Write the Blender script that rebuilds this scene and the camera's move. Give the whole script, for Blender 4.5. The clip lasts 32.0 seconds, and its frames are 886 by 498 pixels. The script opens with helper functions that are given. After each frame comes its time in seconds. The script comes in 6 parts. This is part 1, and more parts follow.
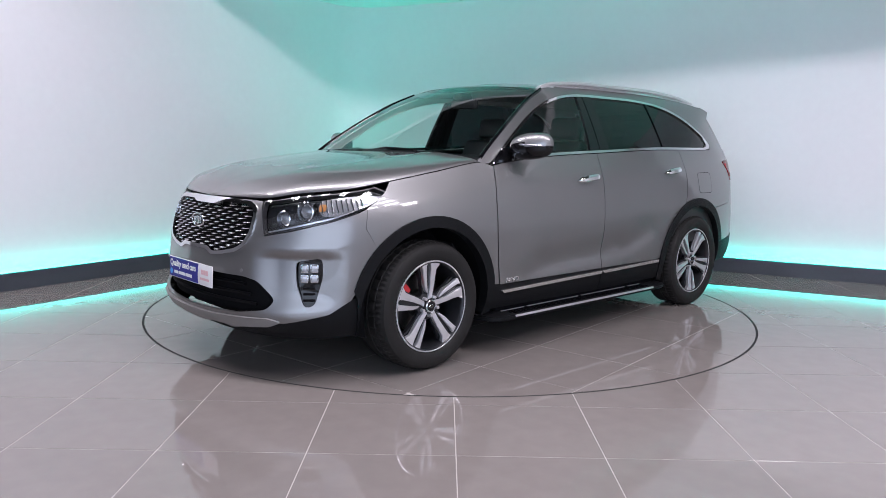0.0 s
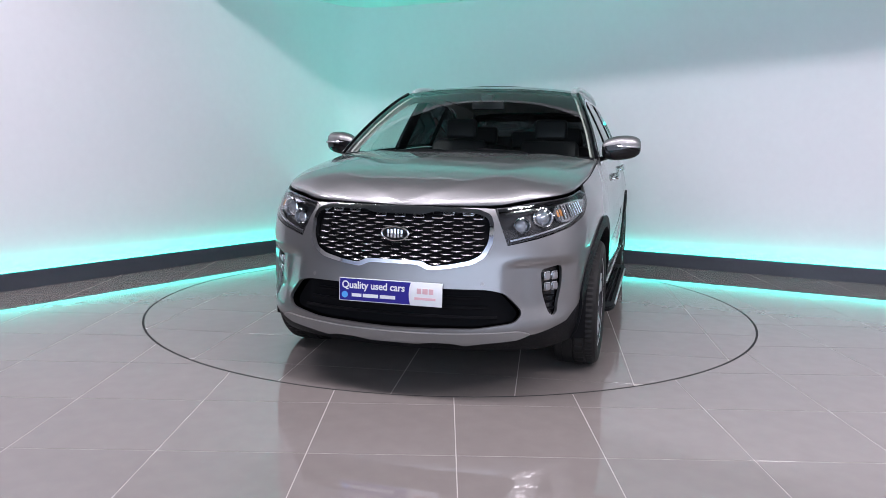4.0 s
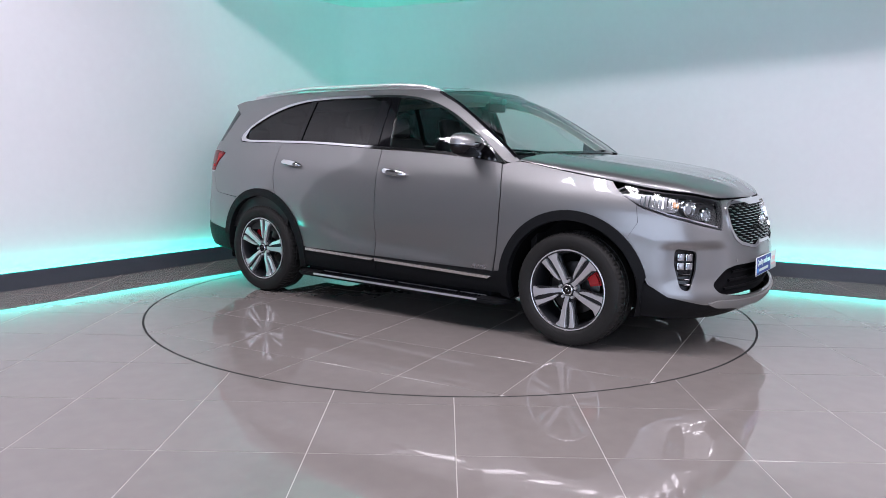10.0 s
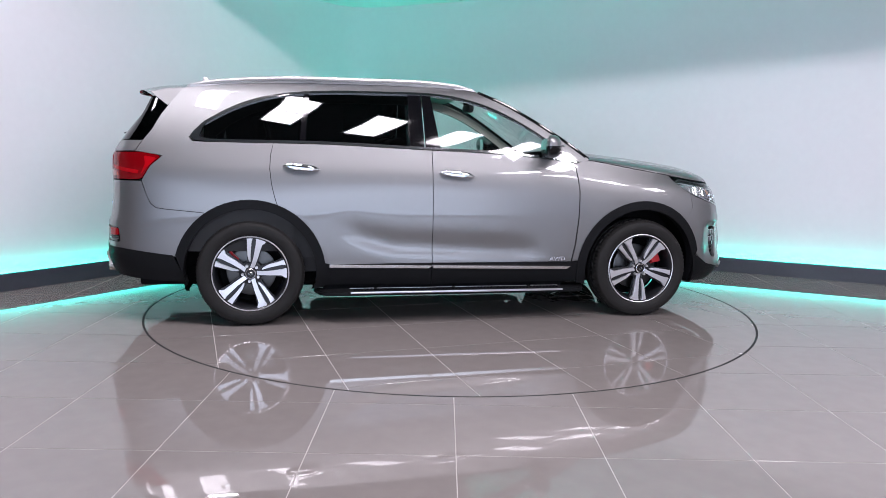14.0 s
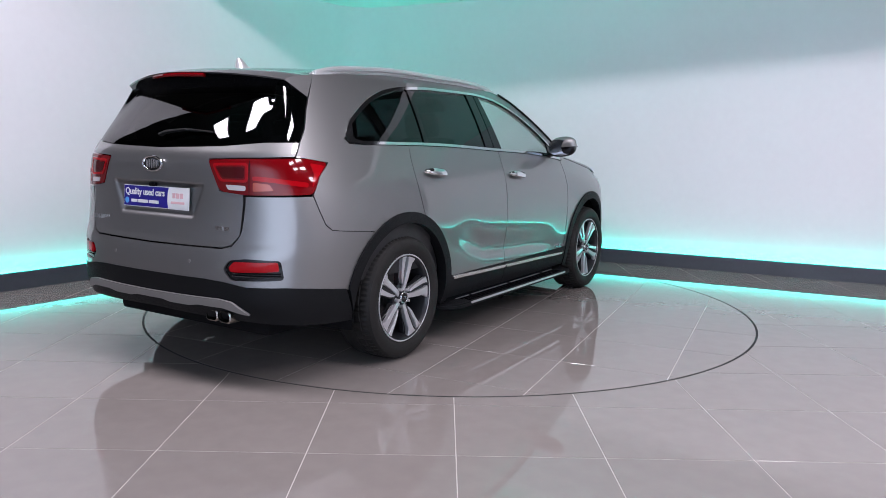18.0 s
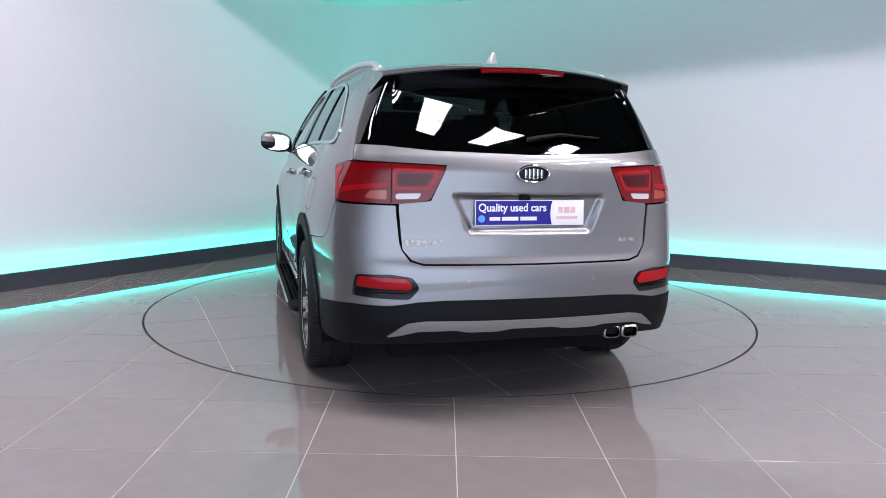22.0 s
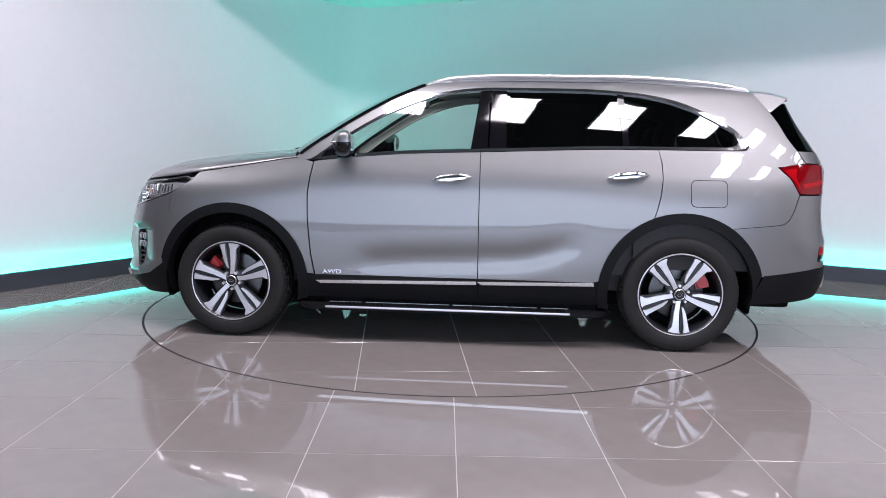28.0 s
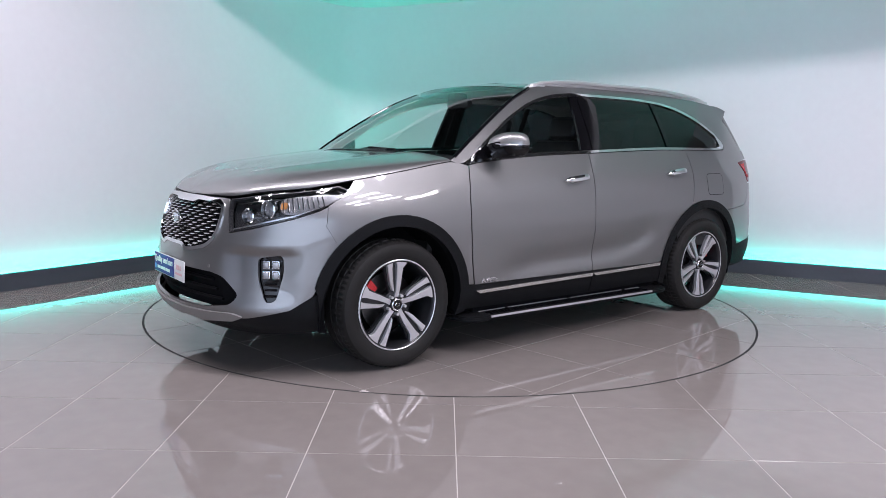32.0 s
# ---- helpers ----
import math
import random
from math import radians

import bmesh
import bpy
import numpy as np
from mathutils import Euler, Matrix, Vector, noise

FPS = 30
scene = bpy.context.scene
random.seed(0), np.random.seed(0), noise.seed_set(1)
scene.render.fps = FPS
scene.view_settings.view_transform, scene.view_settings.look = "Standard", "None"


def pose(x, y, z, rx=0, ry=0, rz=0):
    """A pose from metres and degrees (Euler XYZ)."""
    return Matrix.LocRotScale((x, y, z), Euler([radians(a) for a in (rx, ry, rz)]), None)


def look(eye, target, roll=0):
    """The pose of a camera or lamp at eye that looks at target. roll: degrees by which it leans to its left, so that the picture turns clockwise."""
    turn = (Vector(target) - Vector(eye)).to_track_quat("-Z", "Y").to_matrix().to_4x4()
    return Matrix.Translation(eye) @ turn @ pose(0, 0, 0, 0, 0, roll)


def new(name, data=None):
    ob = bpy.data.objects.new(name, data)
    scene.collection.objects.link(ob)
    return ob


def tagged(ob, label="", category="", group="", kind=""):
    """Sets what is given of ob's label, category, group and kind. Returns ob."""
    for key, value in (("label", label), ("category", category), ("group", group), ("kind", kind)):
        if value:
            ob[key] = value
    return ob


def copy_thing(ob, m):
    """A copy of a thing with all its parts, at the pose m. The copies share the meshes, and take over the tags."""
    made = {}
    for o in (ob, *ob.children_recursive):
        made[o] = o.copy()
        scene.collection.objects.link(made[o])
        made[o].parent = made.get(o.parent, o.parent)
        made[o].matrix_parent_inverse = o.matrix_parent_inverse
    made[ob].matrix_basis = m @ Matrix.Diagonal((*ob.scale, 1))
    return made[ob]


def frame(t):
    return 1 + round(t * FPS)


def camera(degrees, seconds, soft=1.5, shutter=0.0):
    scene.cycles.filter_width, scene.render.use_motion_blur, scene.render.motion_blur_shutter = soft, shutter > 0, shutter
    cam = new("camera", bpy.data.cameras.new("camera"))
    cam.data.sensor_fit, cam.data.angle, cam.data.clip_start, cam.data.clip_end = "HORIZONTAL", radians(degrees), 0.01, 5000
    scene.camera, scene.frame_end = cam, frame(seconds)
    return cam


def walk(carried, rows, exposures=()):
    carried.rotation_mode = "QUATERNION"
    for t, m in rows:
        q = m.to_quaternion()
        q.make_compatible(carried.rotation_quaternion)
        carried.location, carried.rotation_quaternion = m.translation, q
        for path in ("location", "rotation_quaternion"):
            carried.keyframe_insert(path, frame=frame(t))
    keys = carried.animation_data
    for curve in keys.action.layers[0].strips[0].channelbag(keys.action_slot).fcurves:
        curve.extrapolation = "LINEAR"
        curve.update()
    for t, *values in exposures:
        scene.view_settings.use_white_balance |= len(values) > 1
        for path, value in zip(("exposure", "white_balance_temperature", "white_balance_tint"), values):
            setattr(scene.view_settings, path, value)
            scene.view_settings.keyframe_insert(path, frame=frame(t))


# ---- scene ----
# ---------------- camera ----------------
EYE = (0.0, -5.82, 1.227)
PITCH, YAW, ROLL = radians(-7.859), radians(0.564), 1.021
cam = camera(60.8, 32.0, soft=0.85)
AIM = (EYE[0] - math.sin(YAW) * math.cos(PITCH), EYE[1] + math.cos(YAW) * math.cos(PITCH), EYE[2] + math.sin(PITCH))
walk(cam, [(0.0, look(EYE, AIM, ROLL)), (32.0, look(EYE, AIM, ROLL))], exposures=[(0.0, 0.0), (32.0, 0.0)])

# ---------------- world and lights ----------------
world = bpy.data.worlds.new("world")
scene.world = world
world.use_nodes = True
world.node_tree.nodes["Background"].inputs[0].default_value = (0.6, 0.65, 0.7, 1)
world.node_tree.nodes["Background"].inputs[1].default_value = 0.02
DAYLIGHT = 2.3           # brightness of the day outside the shop window
COVE_POWER = 146.0       # glow of the turquoise strips behind the skirting
OFF = Vector((-0.085, 0.313, 0.0))   # the car's middle, from the turntable's axis
CORNER, LEFT_END, RIGHT_END = Vector((-1.20, 3.68)), Vector((-3.578, 0.042)), Vector((4.08, 1.177))
BAY_Z, HALL_Z = 2.86, 4.4
TABLE_R = 2.236
ROUND_CUT = 0.36        # where the rounded corner begins along each wall


# ---------------- materials ----------------
def mat(name, color, rough=0.5, metal=0.0, coat=0.0, emit=0.0, noise_amt=0.0, noise_scale=8.0, bump=0.0, bump_scale=60.0, rough_var=0.0, spec=0.5, trans=0.0, ior=1.45, coat_rough=0.03):
    m = bpy.data.materials.new(name)
    m.use_nodes = True
    nt = m.node_tree
    p = nt.nodes["Principled BSDF"]
    p.inputs["Base Color"].default_value = (*color, 1)
    p.inputs["Roughness"].default_value = rough
    p.inputs["Metallic"].default_value = metal
    p.inputs["Coat Weight"].default_value = coat
    p.inputs["Coat Roughness"].default_value = coat_rough
    p.inputs["Specular IOR Level"].default_value = spec
    p.inputs["Transmission Weight"].default_value = trans
    p.inputs["IOR"].default_value = ior
    if emit:
        p.inputs["Emission Color"].default_value = (*color, 1)
        p.inputs["Emission Strength"].default_value = emit
    if emit:
        m.cycles.emission_sampling = "FRONT"
    if noise_amt or bump or rough_var:
        tc = nt.nodes.new("ShaderNodeTexCoord")
    if noise_amt or rough_var:
        n1 = nt.nodes.new("ShaderNodeTexNoise")
        n1.inputs["Scale"].default_value, n1.inputs["Detail"].default_value = noise_scale, 6
        nt.links.new(tc.outputs["Object"], n1.inputs["Vector"])
    if noise_amt:
        n2 = nt.nodes.new("ShaderNodeTexNoise")
        n2.inputs["Scale"].default_value, n2.inputs["Detail"].default_value = noise_scale * 12, 4
        nt.links.new(tc.outputs["Object"], n2.inputs["Vector"])
        add = nt.nodes.new("ShaderNodeMath")
        nt.links.new(n1.outputs["Fac"], add.inputs[0]), nt.links.new(n2.outputs["Fac"], add.inputs[1])
        mr = nt.nodes.new("ShaderNodeMapRange")
        mr.inputs["From Min"].default_value, mr.inputs["From Max"].default_value = 0.6, 1.4
        mr.inputs["To Min"].default_value, mr.inputs["To Max"].default_value = 1 - noise_amt, 1 + noise_amt
        nt.links.new(add.outputs[0], mr.inputs["Value"])
        mix = nt.nodes.new("ShaderNodeVectorMath")
        mix.operation = "SCALE"
        mix.inputs[0].default_value = color
        nt.links.new(mr.outputs[0], mix.inputs["Scale"])
        nt.links.new(mix.outputs[0], p.inputs["Base Color"])
    if rough_var:
        mr2 = nt.nodes.new("ShaderNodeMapRange")
        mr2.inputs["From Min"].default_value, mr2.inputs["From Max"].default_value = 0.3, 0.7
        mr2.inputs["To Min"].default_value, mr2.inputs["To Max"].default_value = rough - rough_var, rough + rough_var
        nt.links.new(n1.outputs["Fac"], mr2.inputs["Value"])
        nt.links.new(mr2.outputs[0], p.inputs["Roughness"])
    if bump:
        nb = nt.nodes.new("ShaderNodeTexNoise")
        nb.inputs["Scale"].default_value, nb.inputs["Detail"].default_value = bump_scale, 3
        nt.links.new(tc.outputs["Object"], nb.inputs["Vector"])
        b = nt.nodes.new("ShaderNodeBump")
        b.inputs["Strength"].default_value, b.inputs["Distance"].default_value = bump, 0.004
        nt.links.new(nb.outputs["Fac"], b.inputs["Height"])
        nt.links.new(b.outputs[0], p.inputs["Normal"])
    return m


def glass(name, tint, gloss=0.02):
    """A thin pane: see-through with a tint, and a mirror-like film that grows at grazing angles."""
    m = bpy.data.materials.new(name)
    m.use_nodes = True
    nt = m.node_tree
    nt.nodes.clear()
    out, mix = nt.nodes.new("ShaderNodeOutputMaterial"), nt.nodes.new("ShaderNodeMixShader")
    tr, gl, fr = nt.nodes.new("ShaderNodeBsdfTransparent"), nt.nodes.new("ShaderNodeBsdfGlossy"), nt.nodes.new("ShaderNodeMath")
    lw, pw = nt.nodes.new("ShaderNodeLayerWeight"), nt.nodes.new("ShaderNodeMath")
    pw.operation, fr.operation = "POWER", "MULTIPLY_ADD"
    pw.inputs[1].default_value, fr.inputs[1].default_value, fr.inputs[2].default_value = 5.0, 0.9, 0.05
    nt.links.new(lw.outputs["Facing"], pw.inputs[0]), nt.links.new(pw.outputs[0], fr.inputs[0])
    tr.inputs["Color"].default_value = (*tint, 1)
    gl.inputs["Roughness"].default_value = gloss
    gl.inputs["Color"].default_value = (1, 1, 1, 1)
    nt.links.new(fr.outputs[0], mix.inputs[0]), nt.links.new(tr.outputs[0], mix.inputs[1]), nt.links.new(gl.outputs[0], mix.inputs[2])
    nt.links.new(mix.outputs[0], out.inputs["Surface"])
    return m


M_WALL = mat("white_wall_paint", (0.78, 0.78, 0.80), 0.42, noise_amt=0.02, noise_scale=1.2, bump=0.08, bump_scale=90, spec=0.4)
M_CEIL = mat("ceiling_paint", (0.75, 0.76, 0.76), 0.7, noise_amt=0.02)
# hall surfaces stay out of view; their tones are set to control bounced light
M_HALL = mat("hall_wall_paint", (0.88, 0.88, 0.90), 0.7, noise_amt=0.05, noise_scale=0.7)
M_HALL_CEIL = mat("dark_hall_ceiling_paint", (0.05, 0.05, 0.052), 0.8, noise_amt=0.1, noise_scale=0.9)
M_HALL_GREY = mat("grey_hall_wall_paint", (0.34, 0.345, 0.355), 0.7, noise_amt=0.06, noise_scale=0.7)
M_SKIRT = mat("grey_skirting_lacquer", (0.055, 0.062, 0.075), 0.45, noise_amt=0.08, noise_scale=3, rough_var=0.08)
M_TILE = mat("polished_grey_porcelain", (0.215, 0.194, 0.182), 0.02, spec=1.0, noise_amt=0.08, noise_scale=0.8)
M_GROUT = mat("pale_grout", (0.42, 0.39, 0.365), 0.8, noise_amt=0.2, noise_scale=9)
M_GAP = mat("dark_gap_rubber", (0.012, 0.012, 0.012), 0.8)
M_COVE = mat("turquoise_led", (0.01, 1.0, 0.80), 0.5, emit=COVE_POWER)
M_DAYLIGHT = mat("daylight", (0.80, 0.92, 1.15), 0.8, emit=DAYLIGHT)


def fade_daylight(m):
    """Fades the backdrop's glow towards ends and top to soften its edges in reflections."""
    nt = m.node_tree
    tc, sep = nt.nodes.new("ShaderNodeTexCoord"), nt.nodes.new("ShaderNodeSeparateXYZ")
    nt.links.new(tc.outputs["Generated"], sep.inputs[0])
    last = None
    for axis, stops in (("X", ((0.10, 0.0), (0.42, 1.0), (0.75, 1.0), (0.96, 0.0))), ("Z", ((0.0, 1.0), (0.55, 1.0), (0.95, 0.0)))):
        r = nt.nodes.new("ShaderNodeValToRGB")
        r.color_ramp.interpolation = "EASE"
        for n, (p, v) in enumerate(stops):
            e = r.color_ramp.elements[n] if n < 2 else r.color_ramp.elements.new(p)
            e.position, e.color = p, (v, v, v, 1)
        nt.links.new(sep.outputs[axis], r.inputs[0])
        k = nt.nodes.new("ShaderNodeMath")
        k.operation = "MULTIPLY"
        k.inputs[1].default_value = DAYLIGHT
        nt.links.new(r.outputs[0], k.inputs[0])
        if last:
            nt.links.new(last.outputs[0], k.inputs[1])
        last = k
    nt.links.new(last.outputs[0], m.node_tree.nodes["Principled BSDF"].inputs["Emission Strength"])


fade_daylight(M_DAYLIGHT)
M_FRAME = mat("white_lamp_frame", (0.7, 0.7, 0.7), 0.4)
M_PAINT = mat("silver_metallic_paint", (0.235, 0.237, 0.239), 0.46, metal=0.94, coat=1.0, coat_rough=0.015)
M_PAINT.node_tree.nodes["Principled BSDF"].inputs["Coat IOR"].default_value = 1.65
M_PLASTIC = mat("textured_black_plastic", (0.0055, 0.006, 0.007), 0.55, spec=0.17, noise_amt=0.1, noise_scale=20, bump=0.25, bump_scale=500)
M_GLOSSBLACK = mat("gloss_black", (0.004, 0.004, 0.005), 0.06, spec=0.45)
M_BLACK = mat("dull_black", (0.006, 0.006, 0.007), 0.8, spec=0.1)
M_CHROME = mat("chrome", (0.78, 0.79, 0.8), 0.07, metal=1.0)
M_SATIN = mat("satin_silver", (0.66, 0.66, 0.67), 0.3, metal=0.7)
M_SILL = mat("polished_sill_metal", (0.72, 0.71, 0.69), 0.18, metal=0.9)
M_SKID = mat("silver_skid_plate", (0.25, 0.245, 0.24), 0.42, metal=0.5, noise_amt=0.04)
M_TYRE = mat("tyre_rubber", (0.015, 0.0145, 0.014), 0.62, spec=0.25, noise_amt=0.15, noise_scale=14, bump=0.2, bump_scale=180)
M_ALLOY = mat("machined_alloy", (0.66, 0.66, 0.68), 0.28, metal=0.75, noise_amt=0.03, noise_scale=50)
M_ALLOY_DARK = mat("dark_grey_alloy", (0.017, 0.018, 0.021), 0.4, metal=0.3, coat=0.3)
M_DISC = mat("brake_disc_steel", (0.10, 0.10, 0.10), 0.35, metal=1.0, noise_amt=0.1, noise_scale=20)
M_RED = mat("red_caliper_paint", (0.55, 0.012, 0.02), 0.3, coat=0.8)
M_TAIL = mat("red_lamp_lens", (0.15, 0.001, 0.003), 0.05, spec=0.5)
M_TAIL_RING = mat("light_red_lamp_lens", (0.34, 0.002, 0.006), 0.08, spec=0.4)
M_TAIL_DARK = mat("dark_red_lamp_lens", (0.06, 0.0008, 0.002), 0.06, spec=0.4)
M_AMBER = mat("amber_lens", (0.34, 0.03, 0.008), 0.12, coat=1.0)
M_AMBER_LIGHT = mat("amber_bulb", (0.38, 0.17, 0.06), 0.25, coat=0.5)
M_CLEARLENS = mat("clear_ribbed_lens", (0.30, 0.30, 0.31), 0.2, metal=0.5, coat=1.0)
M_REVERSE = mat("clear_reversing_lens", (0.55, 0.53, 0.53), 0.25, coat=1.0)
M_GRILLE = mat("satin_chrome", (0.70, 0.70, 0.71), 0.25, metal=1.0)
M_FOG = mat("fog_lamp_lens", (0.26, 0.26, 0.27), 0.18, metal=0.6, coat=1.0)
M_LAMPBACK = mat("lamp_housing", (0.035, 0.035, 0.038), 0.3, metal=0.3, coat=0.4)
M_GLASS = glass("clear_car_glass", (0.78, 0.85, 0.83))
M_GLASS_DARK = glass("privacy_glass", (0.028, 0.031, 0.034))
M_LENS = glass("clear_lamp_cover", (0.93, 0.95, 0.96))
M_SEAT = mat("black_leather", (0.018, 0.018, 0.02), 0.42, noise_amt=0.1, noise_scale=20, bump=0.2, bump_scale=120)
M_TRIM = mat("grey_cabin_trim", (0.62, 0.59, 0.53), 0.7, noise_amt=0.04)
M_DASH = mat("black_dashboard", (0.015, 0.015, 0.016), 0.55, bump=0.15, bump_scale=200)
M_BLUE = mat("blue_plate_film", (0.022, 0.017, 0.24), 0.4, spec=0.3)
M_WHITE = mat("white_plate_film", (0.8, 0.8, 0.8), 0.3, coat=0.4)
M_LIGHTBLUE = mat("light_blue_print", (0.08, 0.35, 0.75), 0.4)
M_REDPRINT = mat("red_print", (0.74, 0.46, 0.48), 0.4)
M_STEEL = mat("dark_steel", (0.08, 0.08, 0.08), 0.4, metal=0.8)
M_EXHAUST = mat("brushed_exhaust_steel", (0.30, 0.28, 0.25), 0.25, metal=1.0)


# ---------------- mesh helpers ----------------
def finish(bm, angle=35):
    bm.normal_update()
    for f in bm.faces:
        f.smooth = True
    for e in bm.edges:
        if len(e.link_faces) == 2 and e.calc_face_angle(0) > radians(angle):
            e.smooth = False
    return bm


def part(name, bm, material, parent=None, label="", loc=None, angle=35):
    """Links a bmesh (or a mesh) as one mesh object under a thing or a part."""
    if isinstance(bm, bmesh.types.BMesh):
        finish(bm, angle)
        me = bpy.data.meshes.new(name)
        bm.to_mesh(me)
        bm.free()
    else:
        me = bm
    if material and not me.materials:
        me.materials.append(material)
    ob = new(name, me)
    if parent:
        ob.parent = parent
    if loc:
        ob.location = loc
    if label:
        tagged(ob, label)
    return ob


def add_box(bm, c, s, bevel=0.0, m=None, seg=2):
    r = bmesh.ops.create_cube(bm, size=1.0)
    vs = r["verts"]
    bmesh.ops.scale(bm, vec=s, verts=vs)
    if bevel:
        es = list({e for v in vs for e in v.link_edges})
        vs = list({v for f in bmesh.ops.bevel(bm, geom=es, offset=bevel, segments=seg, profile=0.6, affect="EDGES")["faces"] for v in f.verts} | {v for v in vs if v.is_valid})
    if m is not None:
        bmesh.ops.transform(bm, matrix=m, verts=vs)
    bmesh.ops.translate(bm, vec=c, verts=vs)
    return vs


def box(c, s, bevel=0.0, m=None, seg=2):
    bm = bmesh.new()
    add_box(bm, c, s, bevel, m, seg)
    return bm


def add_cyl(bm, a, b, r1, r2=None, seg=16, caps=True):
    a, b = Vector(a), Vector(b)
    m = Matrix.Translation((a + b) / 2) @ (b - a).to_track_quat("Z", "Y").to_matrix().to_4x4()
    return bmesh.ops.create_cone(bm, cap_ends=caps, segments=seg, radius1=r1, radius2=r1 if r2 is None else r2, depth=(b - a).length, matrix=m)["verts"]


def add_tube(bm, pts, r, seg=8, squash=1.0, closed=False):
    """A round bar along a line of points."""
    pts = [Vector(p) for p in pts]
    rings, n = [], len(pts)
    for i, p in enumerate(pts):
        d = (pts[(i + 1) % n] - pts[i - 1]) if closed else (pts[min(i + 1, n - 1)] - pts[max(i - 1, 0)])
        d.normalize()
        up = Vector((0, 0, 1)) if abs(d.z) < 0.9 else Vector((1, 0, 0))
        sx = d.cross(up).normalized()
        sy = sx.cross(d)
        rr = r[i] if isinstance(r, (list, tuple)) else r
        rings.append([bm.verts.new(p + sx * rr * math.cos(2 * math.pi * k / seg) + sy * rr * squash * math.sin(2 * math.pi * k / seg)) for k in range(seg)])
    for i in range(n if closed else n - 1):
        a, b = rings[i], rings[(i + 1) % n]
        for k in range(seg):
            bm.faces.new((a[k], a[(k + 1) % seg], b[(k + 1) % seg], b[k]))
    if not closed:
        bm.faces.new(rings[0][::-1])
        bm.faces.new(rings[-1])
    return bm


def add_revolve(bm, profile, seg=48, closed=False):
    """Turns a profile of (radius, y) round the y axis."""
    rings = [[bm.verts.new((r * math.cos(2 * math.pi * k / seg), y, r * math.sin(2 * math.pi * k / seg))) for k in range(seg)] for r, y in profile]
    n = len(rings)
    for i in range(n if closed else n - 1):
        a, b = rings[i], rings[(i + 1) % n]
        for k in range(seg):
            bm.faces.new((a[k], b[k], b[(k + 1) % seg], a[(k + 1) % seg]))
    return rings


def add_prism(bm, pts, a, b, axis="z"):
    """A flat outline of (p, q) pulled from a to b along an axis."""
    def at(p, q, h):
        return {"z": (p, q, h), "y": (p, h, q), "x": (h, p, q)}[axis]
    lo, hi = [bm.verts.new(at(p, q, a)) for p, q in pts], [bm.verts.new(at(p, q, b)) for p, q in pts]
    fs = [bm.faces.new(lo[::-1]), bm.faces.new(hi)]
    for i in range(len(pts)):
        j = (i + 1) % len(pts)
        fs.append(bm.faces.new((lo[i], lo[j], hi[j], hi[i])))
    bmesh.ops.recalc_face_normals(bm, faces=fs)
    return lo, hi


def grid_mesh(rows, close=False):
    bm = bmesh.new()
    vs = [[bm.verts.new(p) for p in row] for row in rows]
    for i in range(len(vs) - 1):
        for j in range(len(vs[0]) - 1):
            q = []
            for v in (vs[i][j], vs[i + 1][j], vs[i + 1][j + 1], vs[i][j + 1]):
                q.append(v)
            bm.faces.new(q)
    bmesh.ops.remove_doubles(bm, verts=bm.verts[:], dist=1e-5)
    return bm


def curve(xs, ys):
    """A smooth line through points that does not overshoot."""
    xs, ys = np.array(xs, float), np.array(ys, float)
    h, dl = np.diff(xs), np.diff(ys) / np.diff(xs)
    m = np.zeros(len(xs))
    m[0], m[-1] = dl[0], dl[-1]
    for i in range(1, len(xs) - 1):
        if dl[i - 1] * dl[i] > 0:
            w1, w2 = 2 * h[i] + h[i - 1], h[i] + 2 * h[i - 1]
            m[i] = (w1 + w2) / (w1 / dl[i - 1] + w2 / dl[i])

    def f(x):
        x = min(max(x, xs[0]), xs[-1])
        i = int(min(max(np.searchsorted(xs, x) - 1, 0), len(xs) - 2))
        t = (x - xs[i]) / h[i]
        return float((1 + 2 * t) * (1 - t) ** 2 * ys[i] + t * (1 - t) ** 2 * h[i] * m[i] + t * t * (3 - 2 * t) * ys[i + 1] + t * t * (t - 1) * h[i] * m[i + 1])
    return f


# ---------------- the room ----------------
def glowing_face(ob, glow, side):
    """Gives the upper (1) or lower (-1) face of a lamp body its glowing material."""
    ob.data.materials.append(glow)
    for p in ob.data.polygons:
        if p.normal.z * side > 0.9:
            p.material_index = 1
    return ob


def wall_run(name, a, b, z1, material, thick=0.12, inside=None):
    """A wall from a to b (plan), thick away from the room's inside."""
    a, b = Vector(a), Vector(b)
    n = Vector((-(b - a).y, (b - a).x)).normalized()
    if n.dot(Vector(inside) - a) > 0:
        n = -n
    bm = bmesh.new()
    add_prism(bm, [tuple(a), tuple(b), tuple(b + n * thick), tuple(a + n * thick)], -0.01, z1)
    return tagged(part(name, bm, material), kind="structure")


